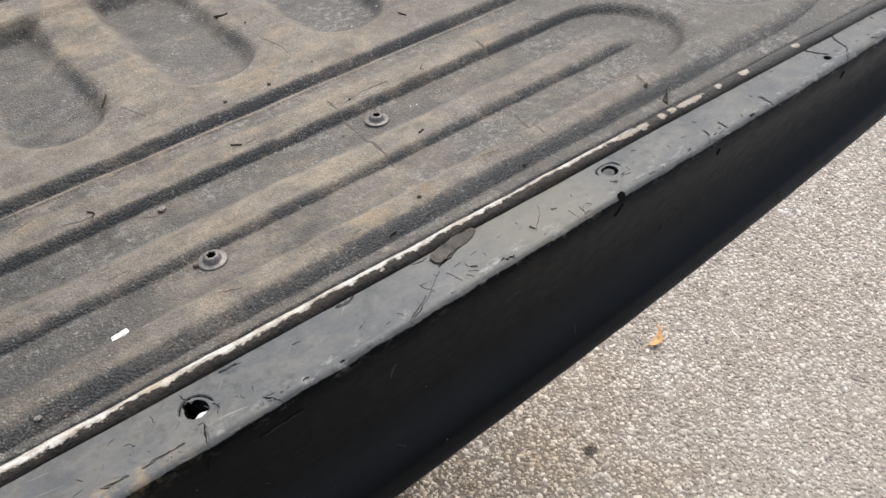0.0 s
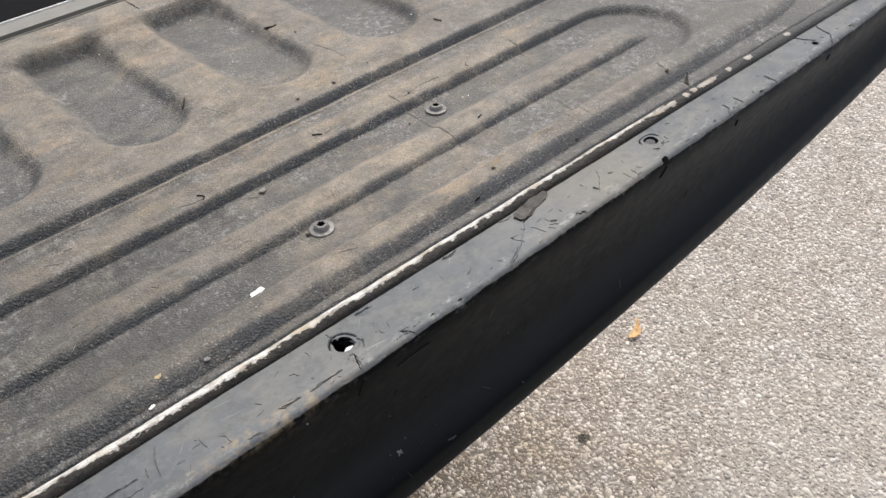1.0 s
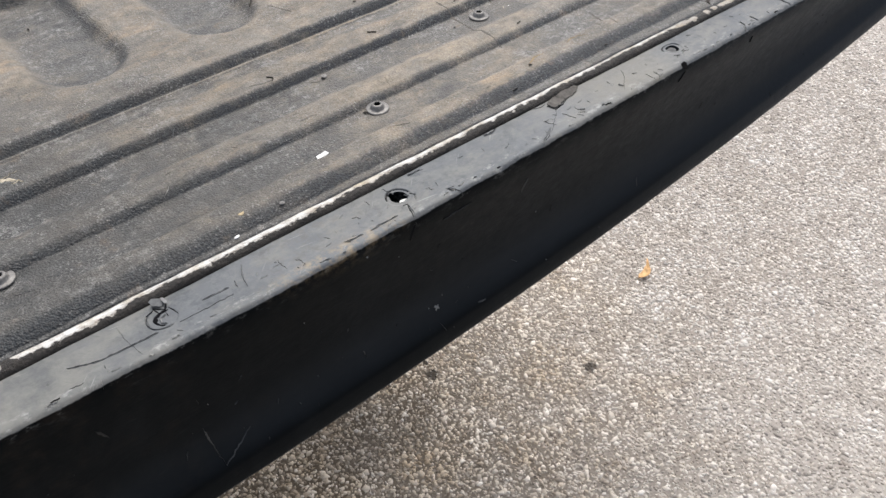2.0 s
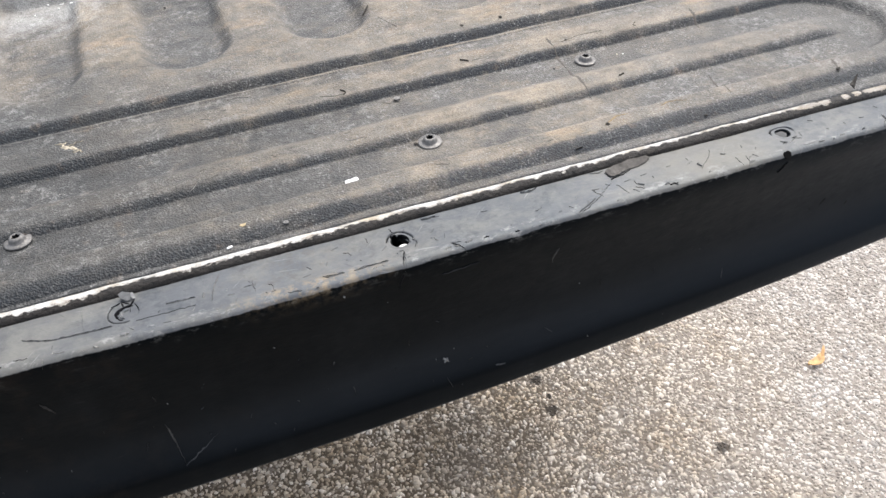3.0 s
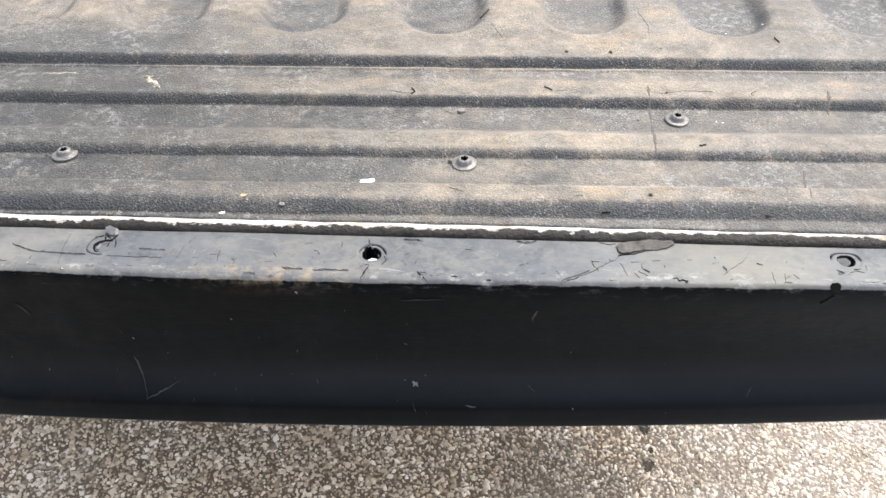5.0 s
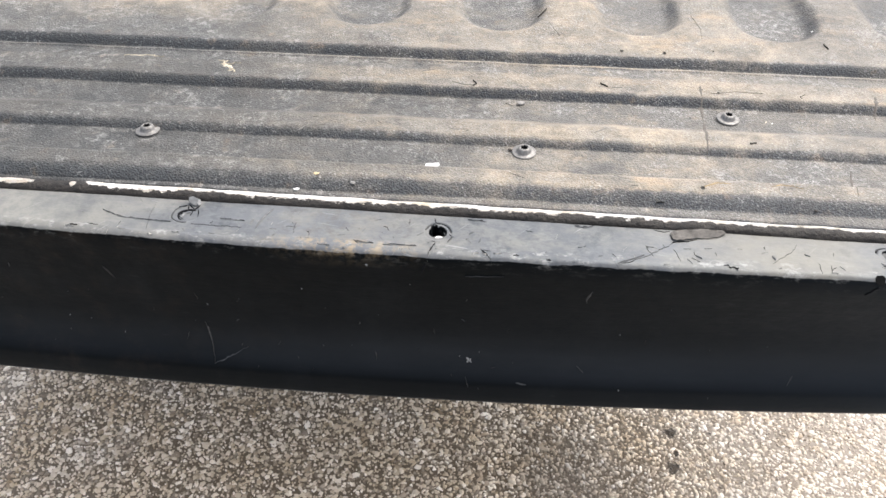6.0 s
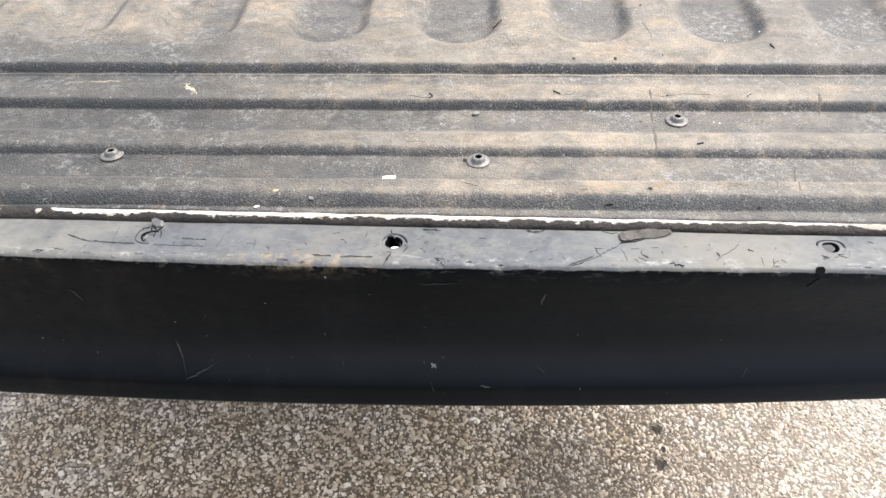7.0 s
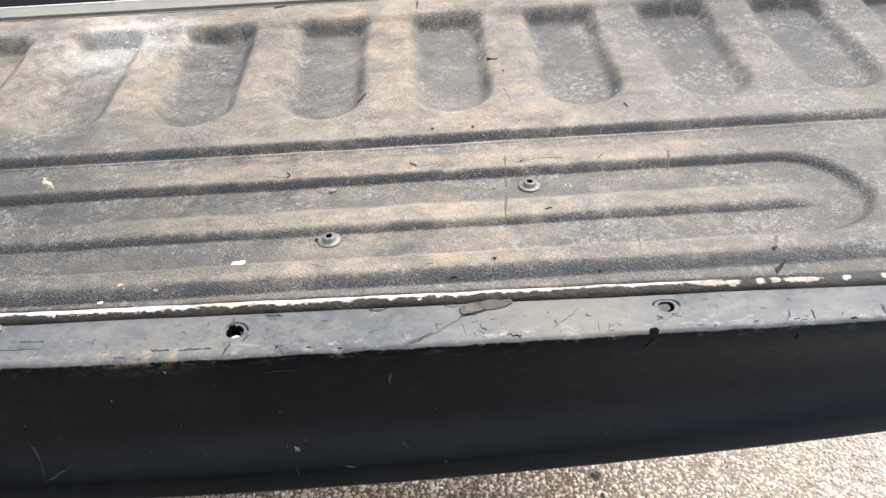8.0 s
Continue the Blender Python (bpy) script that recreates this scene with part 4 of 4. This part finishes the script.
edge_hole.location, edge_hole.rotation_euler = (0.2298, -0.0192, TOP - 0.0014), (radians(42), 0, 0)
ribbon("crack", ((0.1262, 0.0012), (0.1340, 0.0024), (0.1400, 0.0046)), 0.0016, m_crack, cap, on_flange, jag=0.0003, high=0.0003)
plate("edge_chip", 0.248, -0.0150, 0.0045, 0.0012, TOP - 0.0004, m_sliver, cap, seed=11)


def torn_flap():
    """A strip torn off the cap that lies over the bead."""
    n, k = 18, 6
    v, f = [], []
    rng = random.Random(5)
    for i in range(n):
        u = i / (n - 1)
        cx, cy = 0.1262 + 0.0295 * u, 0.0052 + 0.0064 * u
        w = (0.0036 + 0.0003 * math.sin(u * 11)) * (0.70 + 0.30 * min(u / 0.10, 1)) * (1 - 0.35 * max(0, u - 0.85) / 0.15)
        for j in range(k):
            s = j / (k - 1) * 2 - 1
            z = TOP + 0.0006 + 0.0008 * ((s + 1) / 2) + 0.0009 * (0.5 + 0.5 * math.sin(u * 7 + 0.4)) * max(0, -s) ** 2 + rng.uniform(-0.0002, 0.0002)
            v.append((cx - 0.18 * w * s + rng.uniform(-0.0002, 0.0002), cy + w * s + (rng.uniform(-0.0005, 0.0005) if j in (0, k - 1) else 0), z))
    for i in range(n - 1):
        for j in range(k - 1):
            a = i * k + j
            f.append((a, a + k, a + k + 1, a + 1))
    ob = mesh_of("torn_flap", v, f, m_flap, cap, "dusty grey-brown strip torn from the cap", shade=False)
    m = ob.modifiers.new("thickness", "SOLIDIFY")
    m.thickness = 0.0003
    return ob


torn_flap()
ribbon("scratch", ((0.1075, 0.4080), (0.1080, 0.4250), (0.1085, 0.4400)), 0.0022, m_crack, liner, on_liner, jag=0.0003, high=0.0002)
for way, width, mat in ((((0.1665, 0.164), (0.1655, 0.1510)), 0.0040, m_seam), (((0.1657, 0.1515), (0.1648, 0.139), (0.1640, 0.127)), 0.0040, m_seam), (((0.1640, 0.127), (0.1612, 0.104), (0.1592, 0.084)), 0.0044, m_seam), (((0.3205, 0.0545), (0.3180, 0.046), (0.3140, 0.0385)), 0.0042, m_seam), (((0.2815, 0.160), (0.2790, 0.148), (0.2770, 0.138)), 0.0050, m_seam), (((0.243, 0.078), (0.236, 0.045)), 0.0034, m_seam), (((-0.002, 0.1555), (0.006, 0.1525), (0.014, 0.1515)), 0.0010, m_seam),
                        (((0.324, 0.158), (0.330, 0.153), (0.335, 0.149)), 0.0012, m_seam), (((0.147, 0.046), (0.152, 0.0485), (0.158, 0.0515), (0.166, 0.051)), 0.0022, m_brown), (((0.188, 0.050), (0.194, 0.0525), (0.201, 0.0518), (0.206, 0.0490)), 0.0016, m_brown), (((0.235, 0.158), (0.231, 0.155), (0.232, 0.152)), 0.0012, m_crack),
                        (((0.174, 0.262), (0.178, 0.239), (0.176, 0.222)), 0.0010, m_seam), (((0.172, 0.154), (0.190, 0.158), (0.207, 0.157)), 0.0006, m_seam), (((0.0730, 0.219), (0.0660, 0.240)), 0.0006, m_seam)):
    ribbon("scratch", way, width, mat, liner, on_liner, jag=0.00012, high=0.0001)
for way, width in ((((0.211, 0.317), (0.2085, 0.330)), 0.0010), (((0.524, 0.388), (0.5225, 0.368), (0.519, 0.345)), 0.0020), (((0.2000, 0.322), (0.2035, 0.334)), 0.0008), (((0.207, 0.395), (0.208, 0.412)), 0.0012)):
    ribbon("scratch", way, width, m_sliver, liner, on_liner, jag=0.0004, high=0.0002)
rng = random.Random(91)
for _ in range(60):
    x, y, a, far_ = rng.gauss(-0.04, 0.14), rng.uniform(0.040, 0.185), rng.choice((0.6, -0.5, 1.3, 0.05)) + rng.uniform(-0.3, 0.3), rng.uniform(0.003, 0.011)
    if -0.5 < x < 0.5:
        ribbon("scratch", ((x, y), (x + far_ * math.cos(a), y + far_ * math.sin(a))), rng.uniform(0.0003, 0.0009), rng.choice((m_scuff, m_scuff, m_chip_pale, m_seam)), liner, on_liner, jag=0.0003, high=0.0001, seed=_)
m_tan = plain("dried_tan_mud", (0.36, 0.285, 0.17), 0.85, 0, 0.4, 350)
m_splash = plain("cream_paint", (0.40, 0.35, 0.265), 0.8, 0, 0.4, 220)
for way, width in ((((-0.1655, 0.1690), (-0.160, 0.1650), (-0.156, 0.1600), (-0.1515, 0.1545)), 0.0050), (((-0.1640, 0.1655), (-0.157, 0.1670), (-0.151, 0.1680)), 0.0008), (((-0.1672, 0.1715), (-0.1630, 0.1690), (-0.1600, 0.1705)), 0.0022), (((-0.1585, 0.1580), (-0.1550, 0.1562), (-0.1525, 0.1575)), 0.0018), (((-0.236, 0.1720), (-0.220, 0.1735), (-0.207, 0.1720)), 0.0018)):
    ribbon("paint_splash", way, width, m_splash, liner, on_liner, "dried cream paint", jag=0.0012, high=0.0003)
for x, y, r in ((-0.074, 0.0430, 0.0019), (0.205, 0.130, 0.001)):
    q = on_liner(x, y)[0]
    plate("paint_splash", x, y, r, r * 1.2, q.z - 0.0004, m_tan if x < 0 else m_splash, liner, "dried splash", thick=0.0002, seed=int(x * 1000) + 300)

# ---- loose things lying about ----
m_twig = plain("dark_plant_bits", (0.035, 0.03, 0.024), 0.8, 0, 0.4, 500)
m_chip = plain("grey_stone", (0.20, 0.19, 0.178), 0.8, 0, 0.3, 400)
m_leaf = plain("dry_leaf", (0.58, 0.36, 0.17), 0.7, 0, 0.35, 120)


def twig(way, width, surface=on_liner, label="dark dry plant stem lying on the dusty liner"):
    ob = ribbon("twig", way, width, m_twig, None, surface, high=0.0009, jag=0.0003)
    return tagged(ob, label, "twig", "bits of plant on the tailgate")


for way, width in ((((0.165, 0.3125), (0.170, 0.3110), (0.1745, 0.3115)), 0.0008), (((0.1655, 0.3155), (0.169, 0.3125)), 0.0006), (((0.058, 0.2555), (0.0620, 0.2590), (0.0645, 0.2630)), 0.0015),
                   (((0.2630, 0.2230), (0.2645, 0.2150)), 0.0008), (((0.0120, 0.1575), (0.0150, 0.1530), (0.0125, 0.1505)), 0.0008), (((0.0985, 0.1605), (0.1035, 0.1560)), 0.0007), (((0.186, 0.0965), (0.1905, 0.0975)), 0.0013),
                   (((0.121, 0.0345), (0.126, 0.0345)), 0.0013)):
    twig(way, width)


def chip(x, y, r, mat, label, category="chip", name="stone_chip", surface=on_liner, seed=0):
    rng = random.Random(seed + int(x * 10000))
    bm = bmesh.new()
    bmesh.ops.create_icosphere(bm, subdivisions=1, radius=1)
    for v in bm.verts:
        v.co *= rng.uniform(0.7, 1.2)
    q = surface(x, y)[0]
    bmesh.ops.transform(bm, matrix=Matrix.LocRotScale(q + Vector((0, 0, r * 0.35)), Euler((0.2, 0.1, rng.uniform(0, 6))), (r, r * 0.7, r * 0.35)), verts=bm.verts)
    return tagged(part(name, bm, mat), label, category, "chips on the tailgate")


for x, y, r in ((0.045, 0.1385, 0.0030), (-0.052, 0.0365, 0.0020), (0.156, 0.131, 0.0013), (0.300, 0.178, 0.0013)):
    chip(x, y, r, m_chip, "small pale grey stone chip lying on the liner")
for x, y, r in ((0.0385, 0.0825, 0.0020), (0.315, 0.041, 0.0020), (0.210, 0.033, 0.0014), (-0.080, 0.345, 0.0016), (0.149, 0.046, 0.0016)):
    chip(x, y, r, m_twig, "small dark crumb of dirt lying on the liner", "crumb", "dirt_crumb")
for x, y, r in ((0.177, 0.289, 0.0013), (0.161, 0.276, 0.0010), (0.181, 0.204, 0.0012), (0.116, 0.199, 0.0016), (0.146, 0.198, 0.0018), (0.177, 0.155, 0.0012)):
    chip(x, y, r, m_twig, "small dark crumb of dirt lying on the liner", "crumb", "dirt_crumb")
for x, y, r in ((0.123, 0.297, 0.0008), (0.160, 0.325, 0.0008), (0.263, 0.250, 0.0010), (0.236, 0.243, 0.0009), (0.056, 0.382, 0.0009), (0.139, 0.388, 0.0008), (0.208, 0.128, 0.0008)):
    chip(x, y, r, m_white, "tiny white stone chip lying on the dusty liner")
for way, width in ((((-0.029, 0.432), (-0.024, 0.434), (-0.018, 0.4355)), 0.0014),):
    twig(way, width)
bm = box_bm(-0.0118, -0.0046, 0.0616, 0.0641, 0, 0.0005)
rng = random.Random(2)
bmesh.ops.subdivide_edges(bm, edges=bm.edges[:], cuts=3)
for v in bm.verts:
    v.co += Vector((rng.uniform(-0.0008, 0.0008), rng.uniform(-0.0007, 0.0007) + 0.03 * (v.co.x + 0.008), on_liner(v.co.x, v.co.y)[0].z))
flake = part("paint_flake", bm, m_white)
tagged(flake, "white paint flake lying on the grey liner", "paint flake", "paint flakes on the liner")
flake = plate("paint_flake", -0.084, 0.0310, 0.0017, 0.0009, on_liner(-0.084, 0.031)[0].z, m_white, None, thick=0.0007, turn=0.3, seed=8)
tagged(flake, "tiny white paint flake beside the chipped bead", "paint flake", "paint flakes on the liner")
rng = random.Random(12)
for _ in range(16):
    x, y = rng.gauss(-0.15, 0.02), rng.uniform(0.372, 0.420)
    flake = plate("paint_flake", x, y, rng.uniform(0.0006, 0.0022), rng.uniform(0.0004, 0.0009), on_liner(x, y)[0].z, m_white, None, thick=0.0006, turn=rng.uniform(0, 3), seed=rng.randint(0, 999))
    tagged(flake, "tiny white paint flake in the spilled white powder", "paint flake", "flakes in the white powder")


def tuft():
    """A frayed dark shred standing at the bead."""
    v, f = [], []
    for i in range(6):
        u = i / 5
        c = Vector((0.3085 + 0.0070 * u, 0.0205 + 0.005 * u, TOP + 0.003 + 0.004 * u * u))
        w = 0.0022 * (1 - u) + 0.0004
        v += [c + Vector((0, -w, 0)), c + Vector((0, w, 0.001)), c + Vector((0.0005, 0, 0.0016))]
    for i in range(5):
        a = 3 * i
        for j in range(3):
            f.append((a + j, a + (j + 1) % 3, a + 3 + (j + 1) % 3, a + 3 + j))
    f += [(2, 1, 0), (15, 16, 17)]
    ob = mesh_of("plastic_shred", v, f, m_twig, None, "", shade=False)
    return tagged(ob, "frayed dark plastic shred caught on the painted bead", "plastic shred")


tuft()


def leaf():
    v, f = [], []
    n = 12
    for i in range(n):
        u = i / (n - 1)
        w = 0.0062 * math.sin(math.pi * u ** 0.75) ** 0.8 * (1 if u < 0.72 else 0.55) + 0.0006
        c = Vector((0.784 + 0.042 * u, 0.354 + 0.018 * u - 0.010 * math.sin(u * 3), 0.001 + 0.010 * u * u))
        v += [c + Vector((0.35 * w, -w, 0.004)), c, c + Vector((-0.35 * w, w, 0.005))]
    for i in range(n - 1):
        a = 3 * i
        f += [(a, a + 3, a + 4, a + 1), (a + 1, a + 4, a + 5, a + 2)]
    ob = mesh_of("leaf", v, f, m_leaf, None, "")
    m = ob.modifiers.new("thickness", "SOLIDIFY")
    m.thickness = 0.0006
    return tagged(ob, "curled dry yellow-orange leaf lying on asphalt", "leaf")


leaf()
